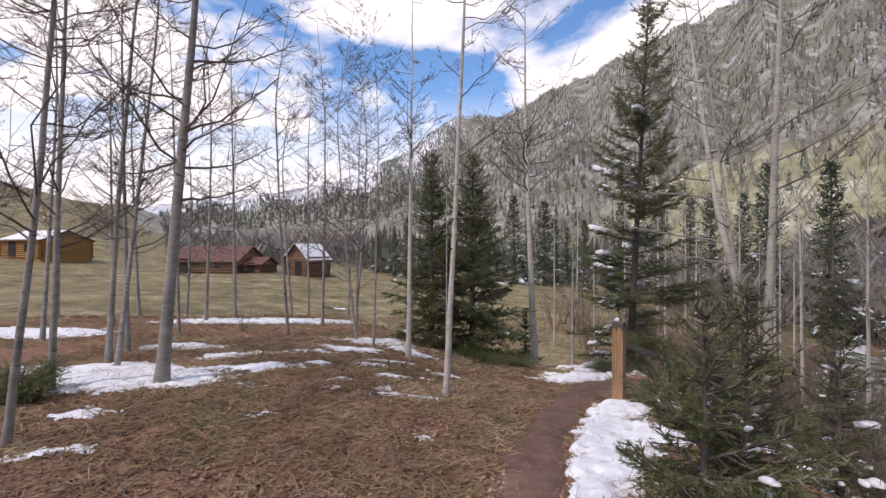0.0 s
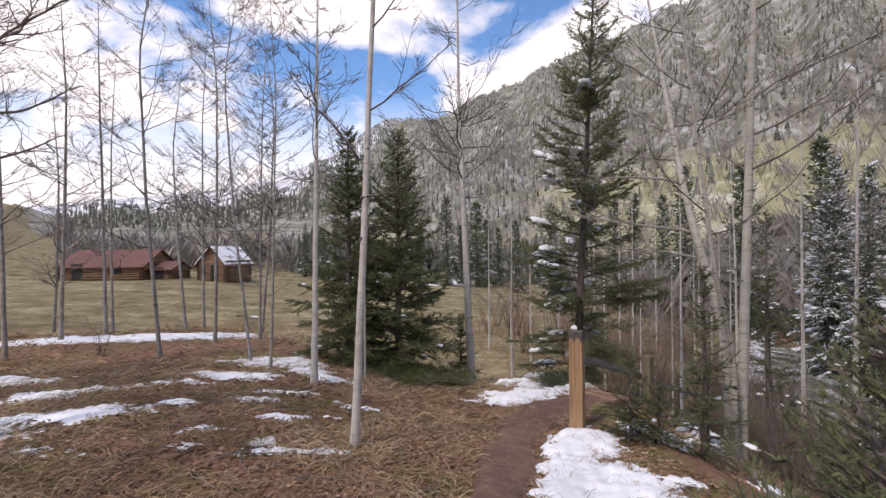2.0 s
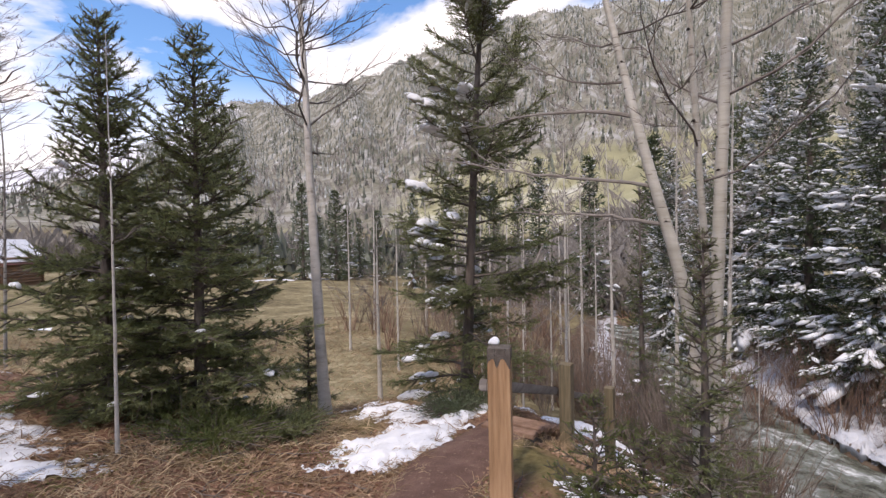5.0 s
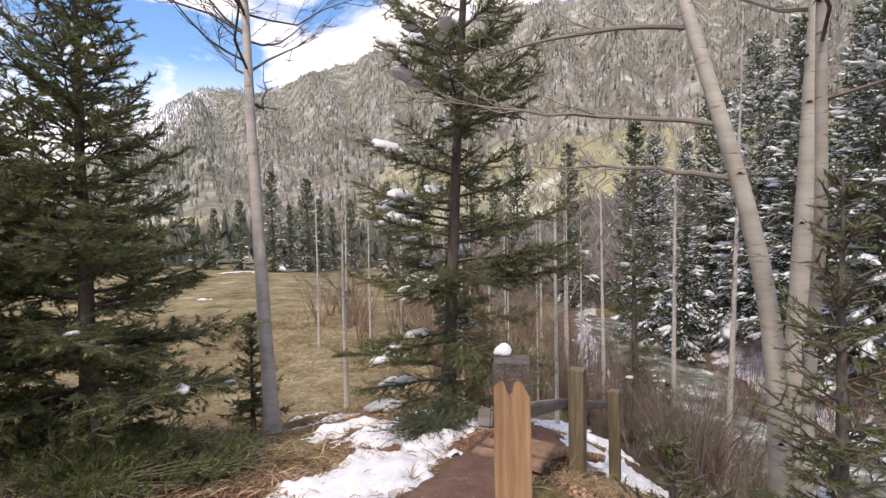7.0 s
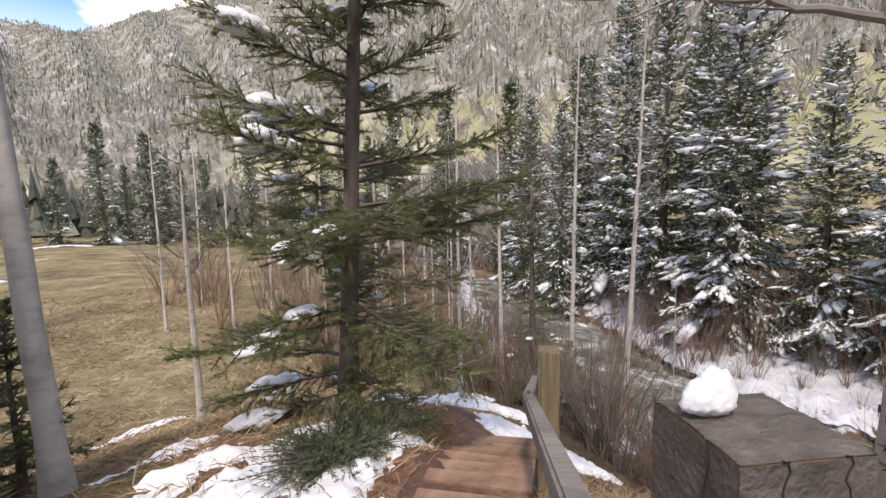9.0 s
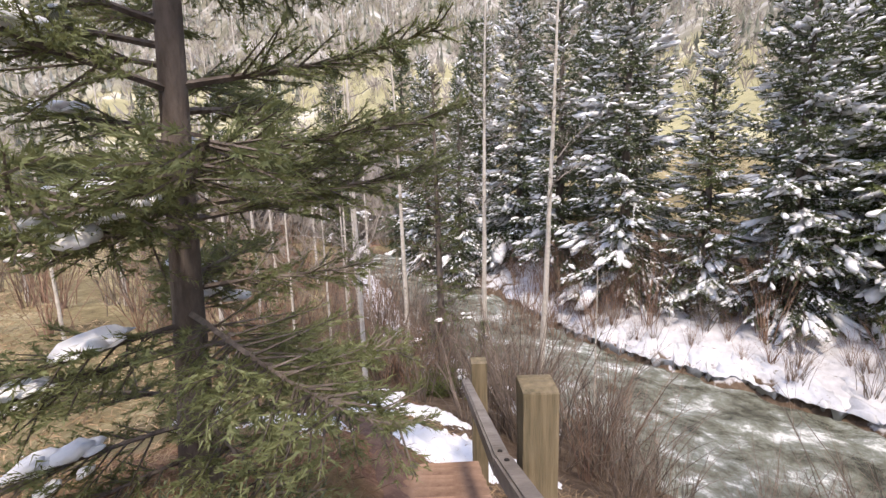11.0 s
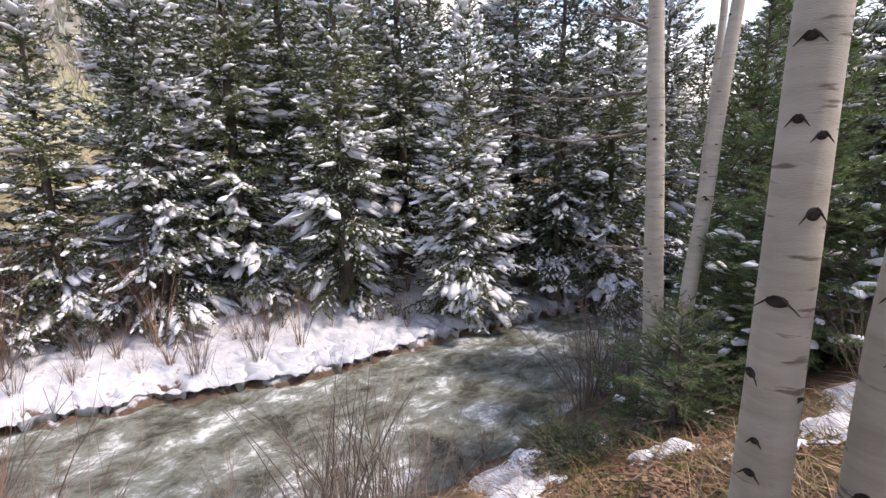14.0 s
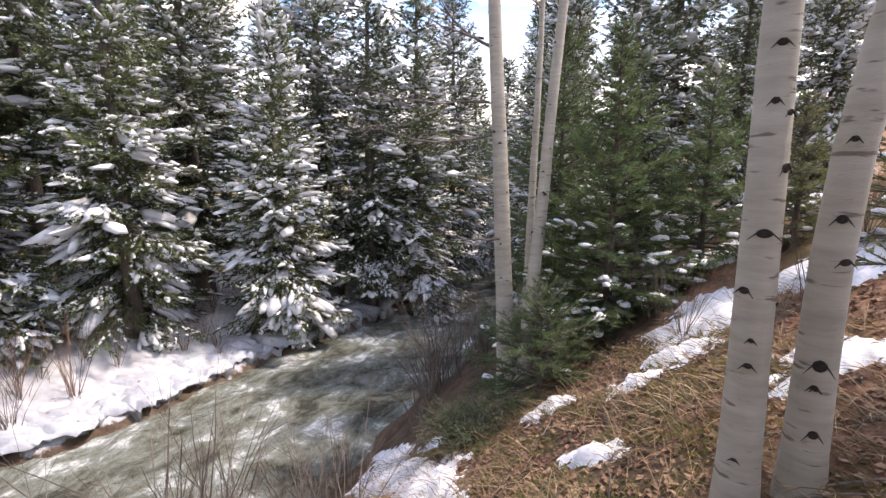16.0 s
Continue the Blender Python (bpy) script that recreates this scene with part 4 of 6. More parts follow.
# ---- trail posts, rails and planks ----
def post_geo(w, d, h, seed, taper=0.0):
    rng = np.random.RandomState(seed)
    bm = bmesh.new()
    bmesh.ops.create_cube(bm, size=1.0)
    for v in bm.verts:
        v.co = Vector((v.co.x * w, v.co.y * d, (v.co.z + 0.5) * (h + 0.25) - 0.25))
    bmesh.ops.bevel(bm, geom=[e for e in bm.edges], offset=0.004, segments=1, affect="EDGES")
    bmesh.ops.subdivide_edges(bm, edges=[e for e in bm.edges if e.calc_length() > 0.3], cuts=9)
    for v in bm.verts:
        v.co.x += rng.standard_normal() * 0.0012
        v.co.y += rng.standard_normal() * 0.0012
    bmesh.ops.triangulate(bm, faces=bm.faces)
    bm.verts.index_update()
    geo = np.array([v.co[:] for v in bm.verts]), np.array([[x.index for x in p.verts] for p in bm.faces])
    bm.free()
    return geo


def box_geo(a, b, w, h, bevel=0.006):
    """A square timber from a to b."""
    a, b = Vector(a), Vector(b)
    bm = bmesh.new()
    bmesh.ops.create_cube(bm, size=1.0)
    m = Matrix.Translation((a + b) / 2) @ (b - a).to_track_quat("Y", "Z").to_matrix().to_4x4() @ Matrix.Diagonal((w, (b - a).length, h, 1))
    bmesh.ops.transform(bm, matrix=m, verts=bm.verts)
    bmesh.ops.bevel(bm, geom=[e for e in bm.edges], offset=bevel, segments=2, affect="EDGES")
    bmesh.ops.triangulate(bm, faces=bm.faces)
    bm.verts.index_update()
    geo = np.array([v.co[:] for v in bm.verts]), np.array([[x.index for x in p.verts] for p in bm.faces])
    bm.free()
    return geo


def stain_geo(w, d, h, seed):
    """Dark run-off tongues below the top of a post, a thin skin 2 mm proud."""
    rng = np.random.RandomState(seed)
    v, f = [], []
    for side in range(4):
        turn = side * math.pi / 2
        half, off = (w / 2, d / 2) if side % 2 == 0 else (d / 2, w / 2)
        n = 48
        us = np.linspace(-half - 0.0015, half + 0.0015, n)
        fall = np.full(n, (0.07, 0.07, 0.19, 0.06)[side])
        for _ in range(5):
            at, wide_by, deep = rng.uniform(0, n), rng.uniform(1.6, 7), rng.uniform(0.01, 0.07)
            fall += deep * np.exp(-((np.arange(n) - at) / wide_by) ** 2)
        fall += 0.003 * rng.standard_normal(n)
        c, s = math.cos(turn), math.sin(turn)
        k = len(v)
        for u, q in zip(us, fall):
            for z in (h + 0.001, h - q):
                v.append((c * u + s * (off + 0.002), s * u - c * (off + 0.002), z))
        for i in range(n - 1):
            a = k + 2 * i
            f += [(a, a + 1, a + 3), (a, a + 3, a + 2)]
    return np.array(v), np.array(f)


def end_grain_geo(w, d, h, seed):
    """The split top of a post, 3 mm proud, with two open checks."""
    xs = np.array([-0.5, -0.33, -0.17, -0.155, -0.14, 0.03, 0.2, 0.22, 0.24, 0.37, 0.5]) * (w - 0.001)
    zs = np.array([1, 5, 4, 0.6, 4, 7, 4, 0.6, 4, 5, 1]) * 0.001
    y = (d - 0.001) / 2
    v = [(a, q * y, h + 0.0006 + b * (1 - 0.35 * q * q)) for q in (-1.0, 0.0, 1.0) for a, b in zip(xs, zs)]
    n = len(xs)
    f = []
    for r in range(2):
        for k in range(n - 1):
            a = r * n + k
            f += [(a, a + 1, a + n + 1), (a, a + n + 1, a + n)]
    return np.array(v), np.array(f)


def crack_geo(w, d, h, side, off, deep):
    """A drying crack down one face of a post, narrowing as it falls."""
    turn = side * math.pi / 2
    c, s = math.cos(turn), math.sin(turn)
    out = (d if side % 2 == 0 else w) / 2
    z = np.linspace(h + 0.004, h - deep, 8)
    v = []
    for k, q in enumerate(z):
        half = 0.0045 * (1 - k / 8)
        mid = off + 0.004 * math.sin(k * 1.7)
        v += [(c * (mid + e * half) + s * (out + p), s * (mid + e * half) - c * (out + p), q) for e, p in ((-1, 0.0), (0, 0.0036), (1, 0.0))]
    f = []
    for k in range(7):
        for e in range(2):
            a = 3 * k + e
            f += [(a, a + 3, a + 4), (a, a + 4, a + 1)]
    return np.array(v), np.array(f)


def wooden_post(x, y, top, w, d, turn, label, mat, seed):
    z = float(ground(x, y))
    t = thing("wooden_post", (x, y, z), label, "post", "posts beside the trail", turn=turn)
    h = top - z
    part("shaft", post_geo(w, d, h, seed), mat, t)
    part("end_grain", end_grain_geo(w, d, h, seed), M_POST_TOP if mat is M_POST else M_POST_GREY, t, "dark split end grain" if mat is M_POST else "checked end grain")
    if mat is M_POST:
        part("water_stain", stain_geo(w, d, h, seed), M_POST_TOP, t, "dark run-off stain")
        for side, off, deep in ((2, 0.03, 0.17), (3, -0.026, 0.08), (3, 0.045, 0.06)):
            part("crack", crack_geo(w, d, h, side, off, deep), M_DARK, t, "black drying crack")
    return t


RAIL_TURN = math.degrees(math.atan2(1.30, 2.0))
wooden_post(2.564, 6.742, 0.533, 0.152, 0.152, 52, "tall square tan timber post with dark wet top", M_POST, 1)
wooden_post(4.37, 8.20, -0.16, 0.15, 0.13, 33, "square grey-green timber post with cracked chamfered top", M_POST_GREY, 2)
wooden_post(6.34, 9.52, -1.10, 0.145, 0.14, 33, "square weathered timber post holding the rail end", M_POST_GREY, 3)


def handrail(a, b, label):
    t = thing("handrail", a, label, "rail", "rails between the posts")
    end = Vector(b) - Vector(a)
    part("beam", box_geo((0, 0, 0), end, 0.07, 0.085, 0.01), M_RAIL, t)
    for q in (0.03, 0.97):
        p = end * q
        v, f = BALL
        part("bolt", (v * np.array([0.011, 0.011, 0.006]) + np.array([p.x, p.y, p.z + 0.046]), f), M_DARK, t, "rusted bolt head")
    return t


handrail((2.51, 6.88, 0.24), (4.30, 8.31, -0.49), "weathered grey square timber handrail, worn smooth")
handrail((4.30, 8.31, -0.50), (6.27, 9.62, -1.31), "weathered grey sloping timber handrail, worn smooth")


def heap(name, place, size, seed, label, way=(1, 0, 0), flat=0.6):
    rng = np.random.RandomState(seed)
    n = 6
    at = rng.standard_normal((n, 3)) * size * np.array([0.42, 0.3, 0.0])
    v, f = lumps(at, np.repeat([way], n, 0).astype(float), np.full(n, size) * rng.uniform(0.6, 1.0, n), rng, True)
    v[:, 2] *= flat / 0.42
    v[:, 2] -= v[:, 2].min()
    ob = part(name, (v, f), M_SNOW, None, "", True)
    ob.location = place
    return tagged(ob, label, "snow")


heap("snow_cap", (2.545, 6.785, 0.536), 0.025, 4, "small melting heap of snow on the post", (0.8, -0.5, 0), 1.15)


def boardwalk():
    t = thing("boardwalk", (4.35, 8.2, 0.0), "stepped walkway of red-brown planks over the slope", "walkway")
    u = np.array([0.84, 0.545])
    n = np.array([-0.545, 0.84])
    rng = np.random.RandomState(12)
    first = None
    for i in range(14):
        s = -0.78 + i * 0.205
        c = u * s + n * 0.36
        z = max(float(ground(4.35 + c[0] + n[0] * e, 8.2 + c[1] + n[1] * e)) for e in (-0.2, 0, 0.2)) + 0.03 + rng.uniform(-0.006, 0.006)
        if first is None:
            first = mesh_of("plank", box_geo((-0.29, 0, 0), (0.29, 0, 0), 0.125, 0.05, 0.006), M_PLANK)
        ob = new("plank", first)
        ob.parent = t
        ob.matrix_basis = pose(c[0], c[1], z, 0, 0, math.degrees(math.atan2(n[1], n[0])) + rng.uniform(-2, 2))
    for off in (0.10, 0.62):
        a, b = u * -0.8 + n * off, u * 1.95 + n * off
        za, zb = (float(ground(4.35 + q[0], 8.2 + q[1])) + 0.01 for q in (a, b))
        part("stringer", box_geo((*a, za), (*b, zb), 0.07, 0.09), M_POST_TOP, t, "dark side timber")


boardwalk()

# ---- spruces beside the trail ----
FINE = dict(dens=140, size=0.03, width=0.0072)
MID = dict(dens=135, size=0.046, width=0.0095)
spruce(on_ground(1.37, 2.43), "small bushy green spruce sapling dotted with snow", 11, 1.37 + 0.10, 0.66, whorls=11, per=6, twig_gap=0.045, start=0.05, snow=0.11, snow_size=0.04, droop=0.1, shape=0.75, gap=0.05, **FINE)
spruce(on_ground(1.80, 2.75), "slim green spruce sapling with a bare leader", 12, 1.62, 0.55, whorls=14, per=6, twig_gap=0.05, start=0.06, snow=0.05, snow_size=0.045, droop=0.1, shape=0.8, **FINE)
spruce(on_ground(3.64, 6.0), "thin young spruce with short sparse branches", 13, 2.05, 0.55, whorls=15, per=5, twig_gap=0.06, start=0.05, snow=0.05, snow_size=0.045, droop=0.05, shape=1.1, **FINE)
spruce(on_ground(3.3, 3.85), "dark young spruce tufted with snow beside brush", 27, 1.4, 0.48, whorls=12, per=6, twig_gap=0.06, start=0.04, snow=0.14, snow_size=0.045, droop=0.12, shape=0.85, **FINE)
spruce(on_ground(2.95, 6.25), "knee-high yellow-green spruce seedling", 14, 0.85, 0.4, M_NEEDLE_YOUNG, whorls=8, per=5, twig_gap=0.05, snow=0.03, snow_size=0.03, droop=0.0, **FINE)
spruce(on_ground(3.15, 6.05), "low yellow-green spruce seedling among snow", 15, 0.6, 0.45, M_NEEDLE_YOUNG, whorls=7, per=5, twig_gap=0.05, snow=0.05, snow_size=0.03, droop=0.0, **FINE)
spruce(on_ground(4.09, 10.17), "tall open-crowned spruce with snow on its lower branches", 16, 8.3, 1.42, whorls=42, per=5, twig_gap=0.05, dens=150, size=0.036, width=0.0075, twig=0.27, start=0.03, snow=0.30, snow_size=0.06, drape=2.3, droop=0.10, lean=(0.02, -0.10), shape=0.68, r0=0.085, snow_way=(-0.85, 0.5), gap=0.43)
spruce(on_ground(-0.25, 9.85), "slender dark green spruce with upswept top", 17, 4.15, 1.0, whorls=26, per=6, twig_gap=0.075, start=0.03, snow=0.05, snow_size=0.05, droop=0.18, shape=0.8, **MID)
spruce(on_ground(0.61, 9.68), "dense dark green spruce with spreading lower branches", 18, 4.2, 1.15, whorls=27, per=6, twig_gap=0.075, start=0.02, snow=0.04, snow_size=0.05, droop=0.18, shape=0.8, **MID)
spruce(on_ground(1.91, 10.75), "narrow little spruce beside an aspen trunk", 19, 1.35, 0.36, whorls=12, per=5, twig_gap=0.06, snow=0.01, snow_size=0.03, droop=0.05, **MID)
spruce(on_ground(5.45, 2.95), "thick green spruce laden with snow tufts", 20, 3.5, 1.0, M_NEEDLE_FRESH, whorls=24, per=6, twig_gap=0.07, start=0.03, snow=0.36, snow_size=0.05, droop=0.2, **MID)
spruce(on_ground(5.95, 4.1), "low dark green spruce bush on the bank", 21, 1.15, 0.85, M_NEEDLE_FRESH, whorls=10, per=6, twig_gap=0.06, snow=0.01, droop=0.1, shape=0.6, **FINE)
spruce(on_ground(10.2, 11.5), "small snow-tufted spruce at the water's edge", 22, 1.6, 0.6, whorls=12, per=5, twig_gap=0.07, snow=0.3, snow_size=0.07, **MID)
spruce(on_ground(10.9, 12.9), "thin olive-green spruce among bare aspens", 23, 6.6, 0.8, M_NEEDLE_YOUNG, whorls=26, per=4, twig_gap=0.1, dens=36, size=0.07, width=0.016, snow=0.10, snow_size=0.06, gap=0.25)


def juniper(place, label, seed, spread, H, mat):
    """Sprawling low evergreen: shoots fan out and turn up."""
    rng = np.random.RandomState(seed)
    k = 150
    az = rng.uniform(0, 6.28, k)
    L = spread * rng.uniform(0.3, 1.0, k)
    s = np.linspace(0, 1, 5)
    d = np.stack([np.cos(az), np.sin(az), np.zeros(k)], 1)
    P = L[:, None, None] * s[None, :, None] * d[:, None] * np.array([1.0, 0.75, 1])
    P[..., 2] += (H * rng.uniform(0.3, 1, k))[:, None] * (s * 1.2 - 0.35 * s ** 2)
    t = thing("juniper_bush", place, label, "bush")
    part("branchwork", tubes(P, np.repeat([[0.008, 0.007, 0.006, 0.004, 0.002]], k, 0), 4), M_SPRUCE_BARK, t)
    a = P[:, 1:4].reshape(-1, 3)
    a = np.repeat(a, 3, 0)
    dd = unit(np.repeat(np.repeat(d, 3, 0), 3, 0) * 0.7 + rng.standard_normal((len(a), 3)) * 0.6 + np.array([0, 0, 0.35]))
    part("foliage", needles(a, dd, rng.uniform(0.08, 0.2, len(a)), 90, 0.036, 0.0075, rng), mat, t)
    return t


juniper(on_ground(0.75, 8.85), "sprawling olive-green juniper at the spruce's foot", 31, 0.95, 0.24, M_NEEDLE_YOUNG)
juniper(on_ground(1.35, 9.0), "low dark green juniper mat", 32, 0.6, 0.22, M_NEEDLE)
juniper(on_ground(3.45, 9.15), "olive-green evergreen boughs trailing over snow", 37, 0.7, 0.2, M_NEEDLE_BLUE)
juniper(on_ground(6.35, 4.9), "dark low evergreen on the bank edge", 34, 0.6, 0.3, M_NEEDLE_BLUE)
juniper(on_ground(9.6, 12.2), "bright green evergreen by the water", 35, 0.9, 0.6, M_NEEDLE_YOUNG)
juniper(on_ground(-4.6, 5.0), "small snow-ringed evergreen under aspens", 36, 0.6, 0.5, M_NEEDLE)

spruce(on_ground(4.5, 2.3), "young green spruce in brush and snow", 24, 2.4, 0.8, M_NEEDLE_FRESH, whorls=16, per=5, twig_gap=0.08, snow=0.2, snow_size=0.05, droop=0.12, **MID)
spruce(on_ground(3.75, 2.9), "small snow-tufted spruce among brush", 25, 1.5, 0.6, whorls=12, per=5, twig_gap=0.07, snow=0.2, snow_size=0.05, droop=0.1, **MID)
spruce(on_ground(6.3, 1.7), "full green spruce behind pale trunks", 26, 4.4, 1.2, M_NEEDLE_FRESH, whorls=22, per=6, twig_gap=0.1, snow=0.16, snow_size=0.06, droop=0.2, dens=60, size=0.06, width=0.014)

# ---- snow-laden spruces across the water ----
FAR = dict(twig_gap=0.17, dens=30, size=0.125, width=0.044, far=True)
MASTERS = []
for n, (H, R, st, sn, seed) in enumerate(((12.0, 2.1, 0.04, 0.85, 41), (12.5, 1.95, 0.03, 0.75, 42), (13.0, 1.7, 0.30, 0.35, 43), (9.0, 1.9, 0.03, 0.95, 44), (11.5, 1.6, 0.10, 0.5, 45))):
    MASTERS.append(dict(H=H, R=R, start=st, snow=sn, seed=seed, made=None))
LABELS = ("tall dark spruce thickly laden with snow", "tall green spruce with snow on every branch", "tall spruce with bare lower trunk and dusted crown", "broad spruce with heavy snow clumps", "narrow grey-green spruce dusted with snow")


def far_spruce(kind, x, y, H, turn, wide=1.0):
    m = MASTERS[kind]
    place = on_ground(x, y)
    if m["made"] is None:
        m["made"] = spruce(place, "dark slender conifer at the meadow's edge" if m.get("plain") else LABELS[kind], m["seed"], m["H"], m["R"], M_NEEDLE_GREEN if kind in (1, 3) and not m.get("plain") else M_NEEDLE_BLUE, "conifers round the meadow" if m.get("plain") else "spruces across the stream", whorls=26 if m.get("plain") else 42, per=6, start=m["start"], snow=m["snow"], snow_size=0.075, droop=0.36, shape=0.8, gap=0.08, drape=(0.1 if m.get("plain") else 0.6 * m["snow"]), **(dict(FAR, twig_gap=0.3, dens=10, size=0.3, width=0.10) if m.get("plain") else FAR))
        m["made"].matrix_basis = pose(*place, 0, 0, turn) @ Matrix.Diagonal((H / m["H"] * wide, H / m["H"] * wide, H / m["H"], 1))
        return m["made"]
    c = m["made"].copy()
    scene.collection.objects.link(c)
    c.matrix_basis = pose(*place, 0, 0, turn) @ Matrix.Diagonal((H / m["H"] * wide, H / m["H"] * wide, H / m["H"], 1))
    for o in m["made"].children:
        k = o.copy()
        scene.collection.objects.link(k)
        k.parent = c
    return c


# bearing and distance from the viewpoint over the water, height, kind, width
for az, d, H, kind, wide in ((79, 14.4, 12.5, 0, 1.0), (88, 13.8, 8.3, 1, 1.15), (96.5, 13.4, 11.5, 0, 0.95), (104.6, 14.0, 12.5, 1, 1.1), (110.3, 15.5, 14, 2, 1.0), (116, 13.2, 12, 1, 1.0), (123.5, 16, 14, 4, 1.1), (131, 13.2, 8.8, 3, 1.0), (137, 17, 14, 0, 1.0), (142, 15, 12, 4, 1.1), (148, 15.5, 12, 1, 1.1), (153, 19, 12, 0, 1.0), (160, 21, 10, 4, 1.3), (100, 19, 14, 0, 1.0), (113, 20, 14, 1, 1.1), (120, 19, 12.5, 0, 1.0), (127, 20, 13, 2, 1.2), (134, 22, 10, 1, 1.0), (145, 21, 10, 0, 1.1), (71, 15.8, 12, 4, 1.1), (66, 20, 13, 0, 1.0), (58, 19, 10, 4, 0.9), (62, 24, 12, 1, 1.0), (54, 22, 11, 0, 1.0), (75, 23, 14, 2, 1.0)):
    far_spruce(kind, 4.2 + d * math.sin(radians(az)), 7.9 + d * math.cos(radians(az)), H, az * 7.3, wide)
for x, y, H, kind, wide in ((4.0, 0.3, 5, 1, 0.9), (5.6, -1.6, 7.5, 4, 1.2), (2.6, -1.2, 5, 3, 0.8), (7.2, -2.6, 8.5, 0, 0.9), (3.2, -3.4, 8, 1, 1.0), (6.3, 0.6, 5.5, 1, 1.0), (4.9, -5.5, 12, 0, 1.0), (8.0, -6.5, 12, 4, 1.1), (1.5, -5.0, 10, 2, 1.0), (9.5, -9.5, 11, 1, 1.0)):
    far_spruce(kind, x, y, H, x * 77, wide)
# dark conifers standing round the meadow
for m, (st, sn) in zip((0, 1, 2, 4), ((0.03, 0.15), (0.03, 0.12), (0.05, 0.06), (0.05, 0.06))):
    MASTERS[m].update(start=st, snow=sn, seed=MASTERS[m]["seed"] + 50, made=None, plain=True)
for az, d, H, kind, wide in ((8.8, 66, 12.5, 2, 1.3), (12.4, 67, 12, 4, 1.4), (13.6, 72, 10, 4, 1.3), (5.5, 70, 9, 4, 1.2), (3.0, 72, 8, 4, 1.2), (-4.5, 72, 9.5, 2, 1.3), (-6.0, 75, 8, 4, 1.2), (-8.0, 80, 7, 4, 1.2), (17, 60, 9, 4, 1.2), (21, 58, 11, 0, 1.0), (25, 55, 12, 1, 1.0), (30, 48, 11, 4, 1.0), (35, 46, 13, 0, 1.0), (40, 40, 12, 4, 1.1), (46, 36, 13, 1, 1.0), (52, 33, 12, 0, 1.0), (28, 60, 12, 2, 1.2), (33, 56, 12, 0, 1.0), (15, 75, 9, 4, 1.2), (1, 76, 7, 4, 1.2), (-2, 78, 8, 2, 1.2), (10.5, 74, 9, 4, 1.2)):
    far_spruce(kind, d * math.sin(radians(az)), d * math.cos(radians(az)), H, az * 11, wide)

for az, d, H, kind, wide in ((68, 30, 12, 4, 1.2), (74, 33, 13, 0, 1.1), (80, 29, 10, 4, 1.2), (95, 27, 12, 1, 1.1), (101, 31, 13, 4, 1.2), (107, 27, 13, 0, 1.1), (113, 32, 13, 1, 1.2), (119, 28, 11, 4, 1.2), (125, 31, 10, 0, 1.1), (131, 28, 8, 1, 1.2), (138, 30, 9, 4, 1.2), (144, 27, 9, 1, 1.1), (150, 29, 10, 0, 1.2), (157, 31, 11, 4, 1.2), (163, 27, 10, 1, 1.2), (169, 25, 9, 4, 1.2), (176, 23, 9, 1, 1.1)):
    far_spruce(kind, 4.2 + d * math.sin(radians(az)), 7.9 + d * math.cos(radians(az)), H, az * 5, wide)

# ---- aspens ----
# pale trunks on the slope above the water
def scar_geo(width, height, fat):
    """A dark eye in the bark with its drooping brow."""
    v, f = BALL
    eye = v * np.array([width * 0.30, fat * 0.6, height * 0.40])
    brow = []
    for sx in (-1, 1):
        s = np.linspace(0, 1, 7)
        p = np.stack([sx * width * (0.05 + 0.55 * s), np.full(7, -fat * 0.35), height * (0.36 - 1.0 * s ** 1.15)], 1)
        brow.append(p)
    b = tubes(np.array(brow), np.repeat([[0.003, 0.0036, 0.0032, 0.0026, 0.002, 0.0014, 0.0008]], 2, 0), 5)
    return joined((eye, f), b)


def big_aspen(base, line, H, r0, seed, label, scars, limbs=12, reach=1.3, bend=None, first=0.35):
    """line: the lean in metres a metre; scars: (height above the base, bearing, width)."""
    path = [(0, 0, -0.2), (line[0] * 0.33 * H, line[1] * 0.33 * H, 0.33 * H), (line[0] * 0.66 * H, line[1] * 0.66 * H, 0.66 * H), (line[0] * H, line[1] * H, H)]
    if bend:
        path = bend
    trunk, crown, mid, rad = bare_tree_geo(seed, path, r0, first, limbs, reach, 3, 20)
    t = thing("aspen_tree", base, label, "tree", "pale aspens above the stream")
    body = part("trunk", trunk, M_ASPEN_NEAR, t, smooth_faces=True)
    part("crown", crown, M_TWIG, t, "bare crooked branches")
    for h, az, w in scars:
        c = np.array([np.interp(h, mid[:, 2], mid[:, k]) for k in range(2)])
        r = np.interp(h, mid[:, 2], rad)
        a = radians(az)
        w = w * (0.55 + 0.4 * ((h * 7.31) % 1.0))
        ob = part("bark_scar", scar_geo(w, w * (0.45 + 0.35 * ((h * 3.7) % 1.0)), 0.012), M_SCAR, body, "black eye-shaped branch scar")
        ob.matrix_basis = pose(c[0] + math.sin(a) * r, c[1] + math.cos(a) * r, h, 0, 0, 180 - az)
    return t


def scar_rows(seed, n, top, az):
    rng = np.random.RandomState(seed)
    return [(rng.uniform(0.25, top), az + rng.uniform(-75, 75), rng.uniform(0.035, 0.075)) for _ in range(n)]


